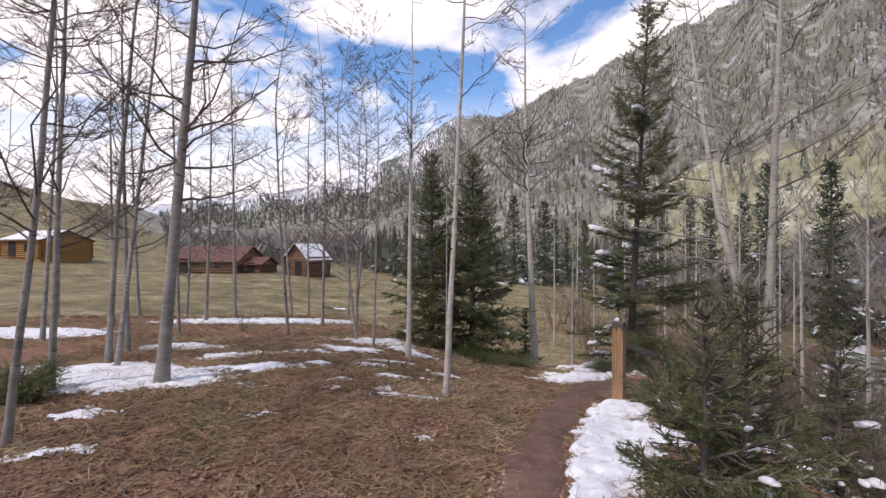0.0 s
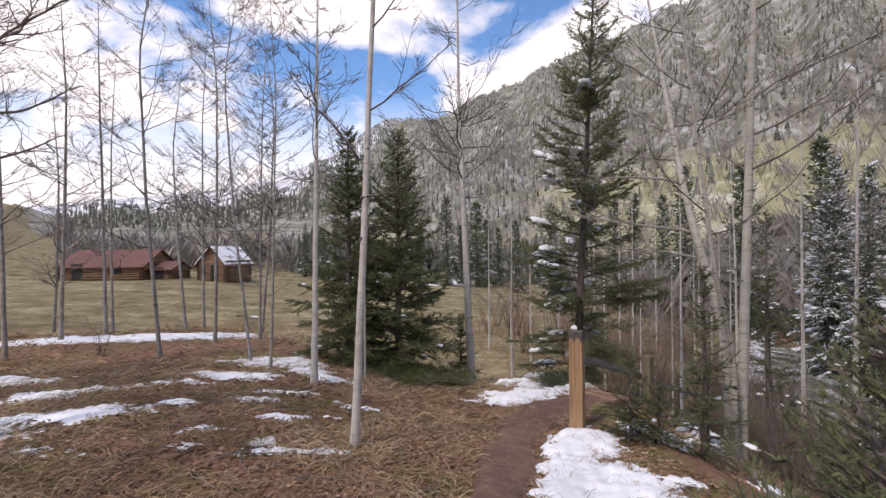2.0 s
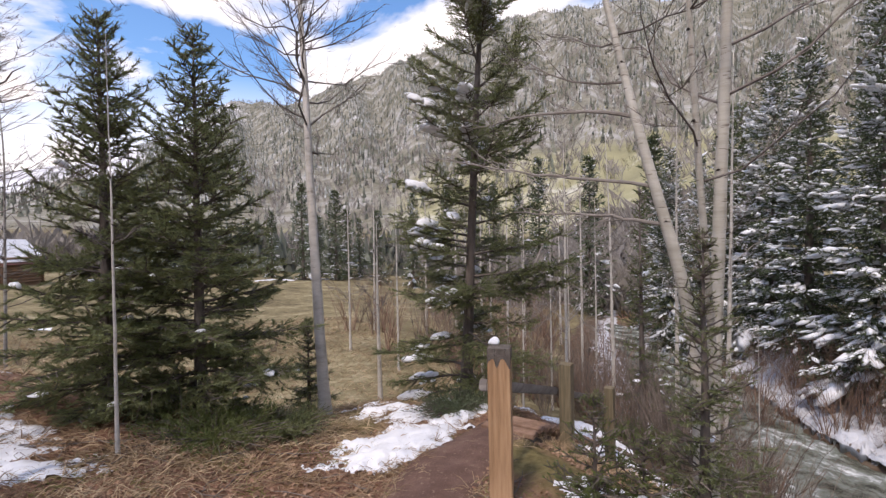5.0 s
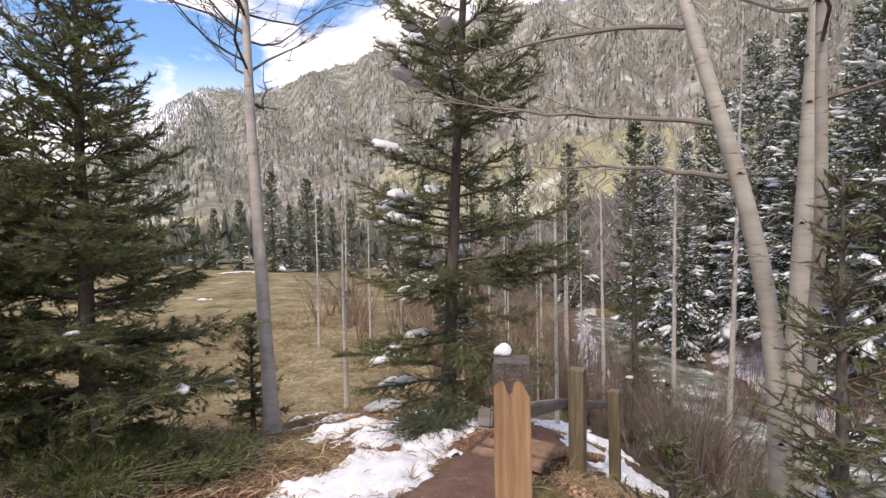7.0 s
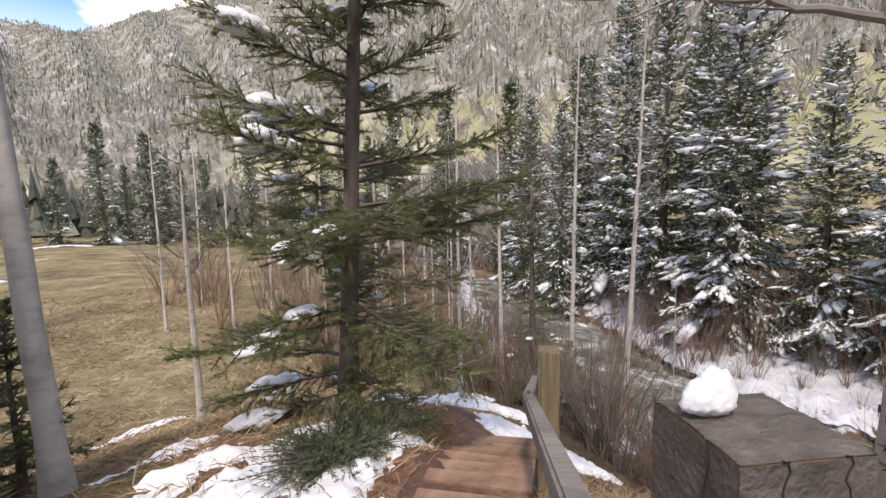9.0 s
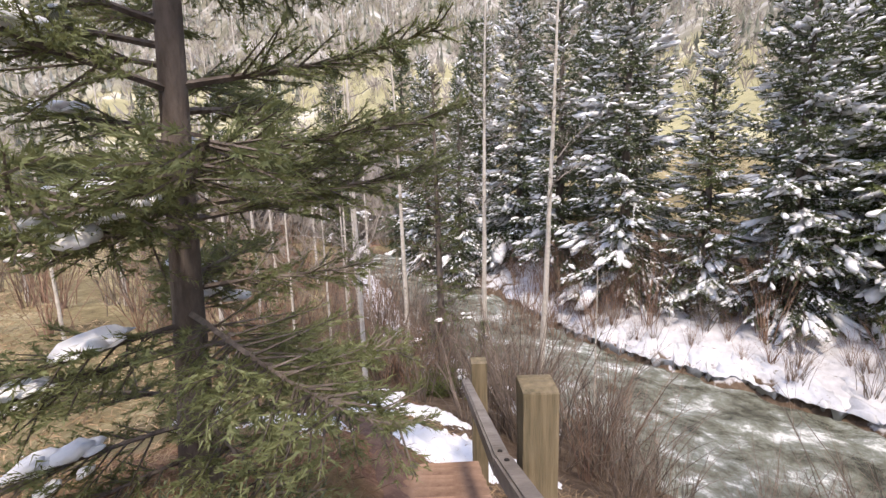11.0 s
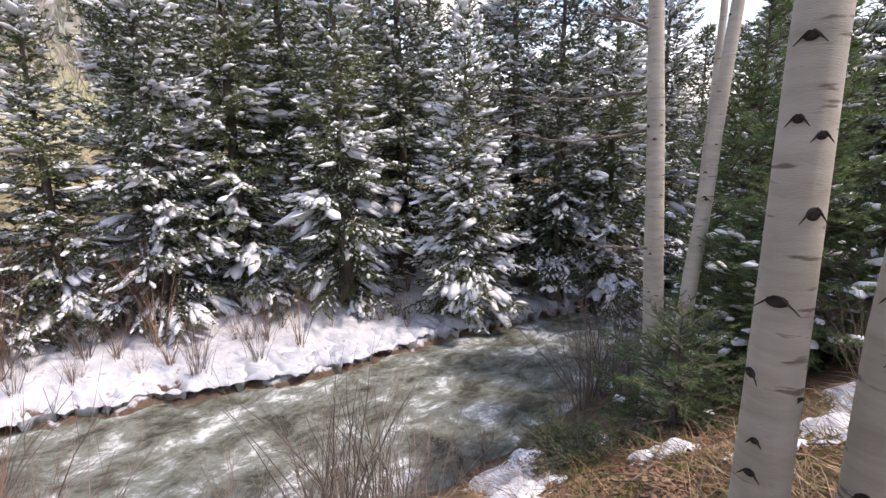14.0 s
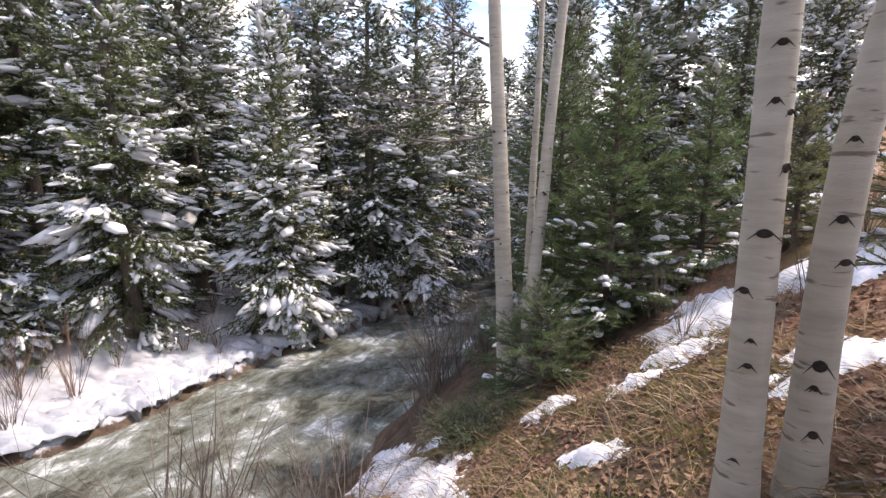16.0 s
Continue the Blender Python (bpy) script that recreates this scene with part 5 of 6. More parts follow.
ga = on_ground(4.63, 6.68)
big_aspen(ga, (0.007, -0.046), 9.5, 0.068, 61, "pale cream aspen trunk with black eye scars", [(1.70, 0, 0.075), (1.52, 4, 0.07), (1.09, 0, 0.09), (0.89, 40, 0.08), (0.72, 8, 0.05), (0.63, 10, 0.06), (0.28, 20, 0.06)] + scar_rows(3, 10, 5, 330), 14, 1.5)
gb = on_ground(4.42, 6.57)
bz = gb[2]
TREE_C = big_aspen(gb, (0, 0), 7.0, 0.066, 62, "pale bent aspen with rusty scars and long bare limbs", [(1.0, 10, 0.08), (0.86, 340, 0.09), (0.5, 5, 0.09), (0.42, 12, 0.07), (1.25, 20, 0.06), (0.25, 0, 0.06)] + scar_rows(4, 9, 4, 300), 12, 1.5, bend=[(x - gb[0], y - gb[1], z - bz) for x, y, z in ((4.42, 6.57, bz - 0.2), (4.43, 6.60, 0.0), (4.39, 6.61, 0.5), (4.27, 6.63, 1.0), (4.15, 6.70, 1.5), (4.09, 6.83, 2.0), (4.11, 7.12, 3.0), (4.16, 7.68, 5.0), (4.2, 8.1, 6.2))], first=0.45)
gm = on_ground(4.38, 6.44)
big_aspen(gm, (0, 0), 7.0, 0.036, 63, "slim pale aspen leaning outward behind its neighbour", scar_rows(5, 5, 4, 270), 12, 1.3, bend=[(x - gm[0], y - gm[1], z - gm[2]) for x, y, z in ((4.38, 6.44, gm[2] - 0.2), (4.35, 6.42, 0.3), (3.99, 6.22, 1.0), (3.79, 6.14, 2.0), (3.59, 6.05, 3.0), (3.1, 5.85, 5.6))])

def long_limb(tree, start, end, sag, r, seed):
    """One long crooked limb with its side twigs, from the trunk at start to end."""
    rng = np.random.RandomState(seed)
    base = np.array(tree.matrix_basis.translation)
    s = np.linspace(0, 1, 14)
    P = np.array(start) - base + s[:, None] * (np.array(end) - np.array(start))
    P[:, 2] += sag * np.sin(s * np.pi) + np.concatenate([[0], np.cumsum(rng.standard_normal(13)) * 0.009])
    P[:, :2] += np.concatenate([np.zeros((1, 2)), np.cumsum(rng.standard_normal((13, 2)), 0) * 0.012])
    g = [tubes(P[None], (r * (1 - 0.8 * s))[None], 7)]
    for k in range(int(4 + 10 * np.linalg.norm(np.array(end) - np.array(start)))):
        i = rng.randint(3, 13)
        a = rng.standard_normal(3) * np.array([0.6, 0.6, 0.5]) + (np.array(end) - np.array(start)) * 0.5 + np.array([0, 0, 0.15])
        L = rng.uniform(0.12, 0.3) * min(2.0, 0.4 + np.linalg.norm(np.array(end) - np.array(start)))
        q = P[i] + np.linspace(0, 1, 5)[:, None] * unit(a) * L + np.concatenate([np.zeros((1, 3)), np.cumsum(rng.standard_normal((4, 3)), 0) * 0.02])
        g.append(tubes(q[None], (0.005 * (1 - 0.75 * np.linspace(0, 1, 5)))[None], 4))
    part("limb", joined(*g), M_TWIG if tree is not TREE_C else M_TWIG_PALE, tree, "long grey crooked limb")


long_limb(TREE_C, (4.13, 6.78, 1.69), (2.81, 8.49, 2.16), -0.02, 0.017, 1)
long_limb(TREE_C, (4.18, 6.73, 1.37), (3.37, 7.77, 1.56), 0.05, 0.018, 2)
long_limb(TREE_C, (4.09, 6.92, 2.3), (3.6, 8.9, 2.6), 0.1, 0.02, 3)
g1 = on_ground(6.55, 3.23)
TREE_T = big_aspen(g1, (0.05, 0.028), 10, 0.115, 65, "tall straight pale aspen beside spruces", scar_rows(7, 14, 6, 0), 12, 1.3)
long_limb(TREE_T, (6.83, 3.32, 0.84), (7.87, 4.74, 0.88), -0.06, 0.016, 20)
long_limb(TREE_T, (6.78, 3.35, 0.47), (7.76, 4.86, 0.61), -0.16, 0.016, 21)
long_limb(TREE_T, (6.93, 3.24, 1.56), (7.46, 3.83, 1.75), -0.03, 0.016, 22)
long_limb(TREE_T, (6.62, 3.47, -0.71), (7.03, 4.06, -0.59), -0.05, 0.016, 23)
g2 = on_ground(6.35, 3.35)
big_aspen(g2, (-0.078, -0.013), 9, 0.085, 66, "slanting pale aspen at its neighbour's foot", scar_rows(8, 10, 5, 0), 10, 1.2)
g3 = on_ground(6.5, 2.7)
big_aspen(g3, (-0.02, 0.0), 9, 0.06, 67, "thin grey aspen stem", scar_rows(9, 6, 5, 0), 8, 1.0)

SLIM = "slender grey aspen with bare branches"
TREE_D = aspen(on_ground(0.03, 5.74), "slender leaning aspen rising from leaf litter", 71, 7.2, 0.039, (0.043, -0.017), first=0.30, limbs=18, reach=1.15)
long_limb(TREE_D, (0.10, 5.70, 1.96), (0.60, 5.81, 2.16), -0.03, 0.014, 4)
long_limb(TREE_D, (0.09, 5.70, 1.59), (0.26, 5.85, 1.70), 0.03, 0.012, 5)
long_limb(TREE_D, (0.09, 5.70, 2.3), (-0.5, 5.4, 2.9), 0.03, 0.013, 6)
aspen(on_ground(2.08, 10.46), "straight pale aspen beside a little spruce", 72, 9.0, 0.08, (-0.013, 0.076), first=0.34, limbs=36, reach=1.7)
aspen(on_ground(-0.59, 7.89), SLIM, 73, 6.8, 0.045, (0.006, 0.06), first=0.3, limbs=18, reach=0.95)
TREE_L = aspen(on_ground(-3.47, 5.69), "leaning grey aspen with forked crown in snow", 74, 8.0, 0.075, (0.10, 0.0), first=0.28, limbs=30, reach=1.5, bark=M_GREY_BARK)
for a, b, k in (((-3.08, 5.69, 3.9), (-1.73, 5.62, 4.06), 7), ((-3.15, 5.69, 3.05), (-1.97, 5.63, 3.66), 8), ((-3.2, 5.69, 2.6), (-2.14, 5.65, 2.88), 9), ((-3.24, 5.69, 2.2), (-2.26, 5.65, 2.44), 10), ((-3.1, 5.69, 3.4), (-4.5, 5.5, 3.9), 11), ((-3.2, 5.69, 2.7), (-4.4, 5.9, 2.6), 12)):
    long_limb(TREE_L, a, b, -0.08, 0.018, k)
aspen(on_ground(0.06, 8.49), "thin bare aspen whip by a spruce", 75, 3.4, 0.016, first=0.4, limbs=8, reach=0.35)
aspen(on_ground(11.0, 11.95), "pale thin aspen at the stream", 76, 9.0, 0.062, (-0.046, -0.049), first=0.4, limbs=22, reach=1.0, twigs=M_TWIG_PALE)
aspen(on_ground(10.95, 10.7), "pale bent aspen above the willows", 77, 9.5, 0.068, (-0.03, -0.05), first=0.4, limbs=22, reach=1.0, twigs=M_TWIG_PALE)
aspen(on_ground(10.0, 9.4), "spindly aspen sapling over the water", 78, 4.0, 0.02, first=0.3, limbs=10, reach=0.5, twigs=M_TWIG_PALE)
aspen(on_ground(10.6, 13.6), "pale aspen behind the willows", 79, 8.0, 0.06, (-0.02, 0.0), first=0.4, limbs=18, reach=0.9, twigs=M_TWIG_PALE)
aspen(on_ground(3.56, 12.7), "short weathered aspen in front of the meadow", 80, 3.6, 0.05, first=0.4, limbs=12, reach=0.7)
LEFT = ((-5.0, 6.9, 8, 0.06, 0.12), (-4.5, 5.3, 7, 0.055, 0.02), (-6.3, 12.3, 8, 0.06, 0.0), (-6.0, 13.4, 8.5, 0.06, -0.02), (-4.9, 15.1, 8, 0.06, 0.0), (-1.7, 9.2, 7, 0.035, 0.0), (-3.75, 3.95, 7.5, 0.045, 0.0), (-10, 18, 9, 0.08, 0.0), (-1.28, 8.5, 6, 0.03, 0.0), (-4.6, 6.5, 7.5, 0.05, 0.10), (-5.3, 7.8, 8, 0.05, 0.0), (-3.2, 9.6, 7.5, 0.045, 0.02), (-3.0, 11.5, 8, 0.05, -0.02), (-7.8, 9.0, 8, 0.06, 0.03), (-8.2, 11.5, 8, 0.06, 0.0), (-2.5, 13.2, 8, 0.05, 0.0), (-2.2, 11.8, 7, 0.04, 0.03), (-5.7, 10.0, 7.5, 0.05, -0.04), (-4.0, 13.8, 8, 0.05, 0.02), (-9.5, 14.5, 9, 0.07, 0.0), (-7.2, 16, 8.5, 0.06, 0.02), (-1.2, 14.5, 7.5, 0.045, 0.0), (-11, 11, 9, 0.07, 0.04), (-12.5, 15, 9, 0.07, 0.0), (-3.6, 17.5, 8, 0.055, 0.0), (-6.9, 6.6, 8, 0.06, 0.06))
for i, (x, y, H, r, le) in enumerate(LEFT):
    aspen(on_ground(x, y), SLIM if i % 3 else "slender grey aspen standing in patchy snow", 200 + i, H, r * 0.72, (le, 0.0), first=0.2, limbs=34, reach=1.25, bend=0.03, bark=M_GREY_BARK, group="aspen grove on the hillock")
RIGHT = ((8.0, 12.5, 7, 0.045), (7.2, 15, 7.5, 0.045), (9.0, 16.5, 8, 0.05), (8.6, 18.5, 8, 0.05), (10.2, 19.5, 8, 0.05), (6.2, 19, 7, 0.04), (11.8, 16.2, 8, 0.045), (12.5, 20.5, 8, 0.05), (13.2, 17.0, 7, 0.045), (5.4, 22.5, 7, 0.05), (9.4, 24, 9, 0.06), (14.8, 19.5, 8, 0.05), (7.8, 27, 9, 0.06), (12.5, 27, 9, 0.06), (16.5, 23, 9, 0.06), (9.0, 14.3, 5.5, 0.03), (7.4, 13.4, 5, 0.025), (10.4, 15.2, 6, 0.03))
for i, (x, y, H, r) in enumerate(RIGHT):
    aspen(on_ground(x, y), "thin pale aspen in the streamside thicket", 300 + i, H, r, (0.0, 0.0), first=0.25, limbs=18, reach=1.0, twigs=M_TWIG_PALE, group="aspens in the thicket")

# ---- willow thickets ----
WILLOWS = [shrub_geo(400 + i, 2.0, (0.9, 1.2, 0.7, 1.4)[i], (18, 24, 15, 20)[i], 5) for i in range(4)]
SHRUB = [[mesh_of("branchwork", WILLOWS[i], mat) for i in range(4)] for mat in (M_WILLOW, M_WILLOW_RED)]


def willow(x, y, H, kind, red, turn, label):
    t = thing("willow_shrub", on_ground(x, y), label, "shrub", "bare willows along the stream", turn=turn)
    t.scale = (H / 2.0, H / 2.0, H / 2.0)
    ob = tagged(new("branchwork", SHRUB[red][kind]), kind="stuff")
    ob.parent = t
    return t


def thicket(rows, label):
    """Shrubs too many to count, in one mesh for each colour: (x, y, height, kind, red, turn)."""
    for red, mat in ((0, M_WILLOW), (1, M_WILLOW_RED)):
        pieces = []
        for x, y, H, kind, r, turn in rows:
            if r == red:
                v, f = WILLOWS[kind]
                c, q = math.cos(radians(turn)), math.sin(radians(turn))
                v = v * (H / 2.0)
                pieces.append((np.stack([v[:, 0] * c - v[:, 1] * q + x, v[:, 0] * q + v[:, 1] * c + y, v[:, 2] + float(ground(x, y))], 1), f))
        if pieces:
            tagged(part("willow_thicket", joined(*pieces), mat), label, "shrubs", "", "stuff")


GREY_LABEL, RED_LABEL = "leafless grey-brown willow with thin upright stems", "leafless reddish willow thicket"
for i, (x, y, H) in enumerate(((9.05, 5.8, 2.3), (9.25, 6.05, 2.1), (9.0, 5.4, 1.9), (8.5, 1.0, 2.2), (8.3, 1.9, 2.0), (9.5, 8.4, 1.7), (9.3, 7.0, 1.5), (8.6, 1.3, 2.4), (8.2, 2.6, 1.3), (9.0, 3.4, 1.0), (9.9, 9.2, 2.0), (10.4, 9.9, 2.2), (8.8, 9.0, 1.6), (9.2, 10.2, 2.0), (8.4, 7.9, 1.1), (10.6, 10.9, 2.2), (9.7, 11.2, 1.8), (8.2, 10.8, 1.6), (8.6, 11.8, 2.0), (8.8, -0.5, 2.2), (9.0, -2.2, 2.2), (7.9, 0.2, 1.8), (8.0, 6.2, 0.9), (7.0, 6.9, 0.9), (7.2, 8.0, 1.0), (8.3, 4.6, 0.8), (11.2, 12.9, 2.2), (9.9, 13.4, 2.2), (8.2, 13.6, 2.0), (12.1, 13.6, 2.2))):
    willow(x, y, H, i % 4, 0, i * 67, GREY_LABEL)
rng = np.random.RandomState(77)
for i in range(46):
    y = rng.uniform(-10, 16)
    near, far = stream_edges(np.array(y))
    willow(float(far) + rng.uniform(0.7, 3.2), y, rng.uniform(0.8, 2.0), i % 4, int(rng.random() < 0.6), i * 41, RED_LABEL if i % 2 else GREY_LABEL)
thicket([(rng.uniform(6.5, 17), rng.uniform(14, 30), rng.uniform(1.8, 3.4), i % 4, int(rng.random() < 0.5), i * 53) for i in range(70)], "bare brown willow brush beyond the trail")
for i in range(95):
    x, y = rng.uniform(7.8, 12.5), rng.uniform(8.6, 15.5)
    near, far = stream_edges(np.array(y))
    if x < near - 0.4 and trail_distance(x, y) > 2.0 and math.hypot(x - 4.9, y - 8.4) > 2.2:
        willow(x, y, rng.uniform(1.1, 2.5), i % 4, int(rng.random() < 0.25), i * 47, GREY_LABEL)
for i in range(16):
    willow(rng.uniform(6.6, 8.4), rng.uniform(5.8, 8.6), rng.uniform(0.7, 1.2), i % 4, 0, i * 37, GREY_LABEL)
thicket([(rng.uniform(15.6, 20), rng.uniform(5.5, 14), rng.uniform(1.6, 2.9), i % 4, int(i % 5 > 0), i * 29) for i in range(60)], "dense reddish-brown willow brush under the spruces")
bank = []
for i in range(85):
    y = rng.uniform(-9, 16)
    near, far = stream_edges(np.array(y))
    bank.append((float(far) + rng.uniform(0.2, 2.8), y, rng.uniform(0.4, 1.4), i % 4, int(rng.random() < 0.4), i * 59))
thicket(bank, "thin bare willow stems along the snowy bank")
for i, (x, y, H) in enumerate(((4.2, 3.6, 0.8), (4.7, 4.2, 0.7), (3.9, 4.3, 0.8), (4.9, 3.3, 0.9), (3.4, 3.6, 0.9), (4.3, 4.9, 0.6), (3.5, 4.8, 0.7), (5.2, 1.2, 1.4), (3.6, 1.6, 1.2))):
    willow(x, y, H, i % 4, 0, i * 83, "low leafless brush poking through snow")
for i, (x, y, H) in enumerate(((-3.0, 22, 1.6), (-1.5, 23, 1.4), (0.5, 26, 1.3), (-6, 26, 1.5), (-9, 24, 1.4), (2.6, 24, 1.2), (-4.4, 10.2, 0.8), (-5.9, 9.0, 0.7))):
    willow(x, y, H, i % 4, 0, i * 31, "low tangled brown bush on the meadow edge")


# ---- log buildings across the meadow ----
def wall_geo(w, d, h, gable):
    v = [(-w / 2, -d / 2, -0.5), (w / 2, -d / 2, -0.5), (w / 2, d / 2, -0.5), (-w / 2, d / 2, -0.5), (-w / 2, -d / 2, h), (w / 2, -d / 2, h), (w / 2, d / 2, h), (-w / 2, d / 2, h), (0, -d / 2, h + gable), (0, d / 2, h + gable)]
    f = [(0, 1, 5), (0, 5, 4), (1, 2, 6), (1, 6, 5), (2, 3, 7), (2, 7, 6), (3, 0, 4), (3, 4, 7), (4, 5, 8), (6, 7, 9)]
    return np.array(v, float), np.array(f)


def log_house(place, turn, w, d, h, gable, label, wall_mat, roof_mat, snow, openings):
    """Gabled along its own y; openings: (wall x offset or y offset, z, width, height, on the gable side?)."""
    t = thing("log_building", place, label, "building", "log buildings by the meadow", turn=turn)
    walls = part("wall", wall_geo(w, d, h, gable), wall_mat, t)
    k = 0
    while k * 0.27 < h:
        z = 0.1 + k * 0.27
        for side in (-1, 1):
            part("log", tubes(np.array([[(-w / 2 - 0.2, side * d / 2, z), (w / 2 + 0.2, side * d / 2, z)]]), np.array([[0.14, 0.14]]), 8), wall_mat, walls)
            part("log", tubes(np.array([[(side * w / 2, -d / 2 - 0.2, z + 0.13), (side * w / 2, d / 2 + 0.2, z + 0.13)]]), np.array([[0.14, 0.14]]), 8), wall_mat, walls)
        k += 1
    run = math.hypot(w / 2 + 0.4, gable * (1 + 0.8 / w))
    for side in (-1, 1):
        a = Vector((0, 0, h + gable + 0.05))
        b = Vector((side * (w / 2 + 0.4), 0, h - gable * 0.8 / w + 0.05))
        bm_geo = box_geo((0, -d / 2 - 0.4, 0), (0, d / 2 + 0.4, 0), run, 0.10)
        m = np.array(Matrix.Translation((a + b) / 2) @ Matrix.Rotation(side * math.atan2(a.z - b.z, w / 2 + 0.4), 4, "Y"))
        v = bm_geo[0] @ m[:3, :3].T + m[:3, 3]
        slope = part("roof", (v, bm_geo[1]), roof_mat, t)
        if snow:
            v2 = (bm_geo[0] * np.array([0.9, 1.0, 0.8]) + np.array([side * -0.1, 0, 0.09])) @ m[:3, :3].T + m[:3, 3]
            part("snow_cover", (v2, bm_geo[1]), M_SNOW, slope, "thin snow cover")
    for u, z, ow, oh, front in openings:
        y = -d / 2 - 0.15
        if front:
            part("opening", box_geo((u - ow / 2, y, z + oh / 2), (u + ow / 2, y, z + oh / 2), 0.06, oh), M_DARK, t, "dark opening")
        else:
            part("opening", box_geo((-w / 2 - 0.15, u - ow / 2, z + oh / 2), (-w / 2 - 0.15, u + ow / 2, z + oh / 2), 0.06, oh), M_DARK, t, "dark opening")
    return t


log_house((-30.0, 62, -1.5), 84, 7.0, 9.0, 1.6, 1.8, "long low log barn with rusty red roof", M_LOG, M_ROOF, False, ((2.5, 0.2, 1.1, 1.7, False), (-2.0, 0.8, 0.8, 0.8, False)))
log_house((-24.2, 61, -1.6), 84, 4.0, 2.4, 1.3, 0.8, "low log shed beside the barn", M_LOG, M_ROOF, False, ((0.0, 0.2, 1.0, 1.3, False),))
log_house((-17.6, 60, -1.9), -24, 3.7, 4.0, 2.2, 1.9, "small gabled log cabin with snow-edged roof", M_LOG, M_ROOF, True, ((0.4, 0.2, 1.0, 1.8, True), (-1.2, 1.0, 0.6, 0.7, True)))
log_house((-53, 62, 0.35), 70, 6.0, 8.0, 2.4, 1.2, "ochre log house with snow on its roof", M_LOG_NEW, M_LOG, True, ((1.5, 0.3, 1.4, 1.9, False), (-1.5, 0.9, 1.0, 1.0, False)))


# ---- wooded mountainsides ----
def conifer_template():
    v, f = [], []
    for k, (z0, z1, r) in enumerate(((0.06, 0.5, 0.19), (0.3, 0.75, 0.14), (0.55, 1.0, 0.085))):
        b = len(v)
        for s in range(6):
            a = s * math.pi / 3 + k
            q = r * (1.0 if s % 2 else 0.62)
            v.append((math.cos(a) * q, math.sin(a) * q, z0))
        v.append((0, 0, z1))
        f += [(b + s, b + (s + 1) % 6, b + 6) for s in range(6)]
    return np.array(v), np.array(f)


def broom_template():
    """A far bare tree: a few upright slivers."""
    v, f = [], []
    for k in range(16):
        a = k * 2.4
        r = 0.03 + 0.05 * (k % 5)
        c, q = math.cos(a), math.sin(a)
        z = 0.0 if k % 3 == 0 else 0.12 + 0.035 * k
        b = len(v)
        v += [(-0.006 * q, 0.006 * c, z), (0.006 * q, -0.006 * c, z), (c * r + 0.005 * q, q * r - 0.005 * c, z + (0.85 - z) * 0.6), (c * r * 1.5, q * r * 1.5, 0.78 + 0.05 * (k % 5))]
        f += [(b, b + 1, b + 2), (b, b + 2, b + 3)]
    return np.array(v), np.array(f)


def forest(name, template, spots, heights, mat, label, seed, wide=1.0):
    rng = np.random.RandomState(seed)
    tv, tf = template
    n = len(spots)
    a = rng.uniform(0, 6.28, n)
    c, s = np.cos(a), np.sin(a)
    jig = 1 + 0.12 * rng.standard_normal((n, len(tv), 1))
    loc = tv[None] * jig * heights[:, None, None]
    x = (loc[..., 0] * c[:, None] - loc[..., 1] * s[:, None]) * wide + spots[:, 0:1]
    y = (loc[..., 0] * s[:, None] + loc[..., 1] * c[:, None]) * wide + spots[:, 1:2]
    z = loc[..., 2] + ground(spots[:, 0], spots[:, 1])[:, None] - 0.3
    v = np.stack([x, y, z], -1).reshape(-1, 3)
    f = (tf[None] + (np.arange(n) * len(tv))[:, None, None]).reshape(-1, 3)
    tagged(part(name, (v, f), mat), label, "forest", "", "stuff")


def scatter(n, az0, az1, r0, r1, seed, power=0.6):
    rng = np.random.RandomState(seed)
    az = np.radians(rng.uniform(az0, az1, n))
    r = r0 + (r1 - r0) * rng.random(n) ** power
    return np.stack([3 + np.sin(az) * r, 6 + np.cos(az) * r], 1), rng


def clumped(spots, size, seed, cut):
    return spots[waves(spots[:, 0], spots[:, 1], size, seed) > cut]


con, broom = conifer_template(), broom_template()
s, rg = scatter(17000, -8, 100, 125, 1150, 501)
forest("conifer_forest", con, s, rg.uniform(3.2, 7.5, len(s)), M_FAR_TREE, "dense grey-green conifers covering the mountainside", 1, 0.9)
s, rg = scatter(14000, -8, 100, 190, 1150, 502)
forest("frosted_forest", con, s, rg.uniform(3.2, 7.5, len(s)), M_FAR_FROST, "snow-dusted conifers on the mountainside", 2, 0.9)
s, rg = scatter(3600, 2, 110, 90, 420, 503, 0.8)
forest("bare_forest", broom, s, rg.uniform(3.5, 6, len(s)), M_FAR_BARE, "leafless grey aspens on the lower slope", 3, 1.1)
s, rg = scatter(1500, 10, 110, 60, 260, 504, 0.8)
s = clumped(s, 60, 9, 0.1)
forest("budding_forest", broom, s, rg.uniform(2.2, 4, len(s)), M_FAR_GOLD, "yellow-green budding aspens on the slope", 4, 1.0)
s, rg = scatter(1500, -32, 2, 300, 900, 505, 0.9)
forest("valley_forest", con, s, rg.uniform(5, 9, len(s)), M_FAR_TREE, "dark conifers on the distant valley sides", 5, 1.0)
s, rg = scatter(2600, 8, 62, 34, 85, 509, 0.9)
s = s[(s[:, 0] > 9 + 0.28 * s[:, 1]) & (waves(s[:, 0], s[:, 1], 14, 23) > -0.5)]
forest("bare_thicket", broom, s, rg.uniform(2.2, 5.0, len(s)), M_FAR_BARE, "leafless grey-brown brush along the stream", 9, 1.5)
s, rg = scatter(260, -12, 22, 78, 100, 506, 1.0)
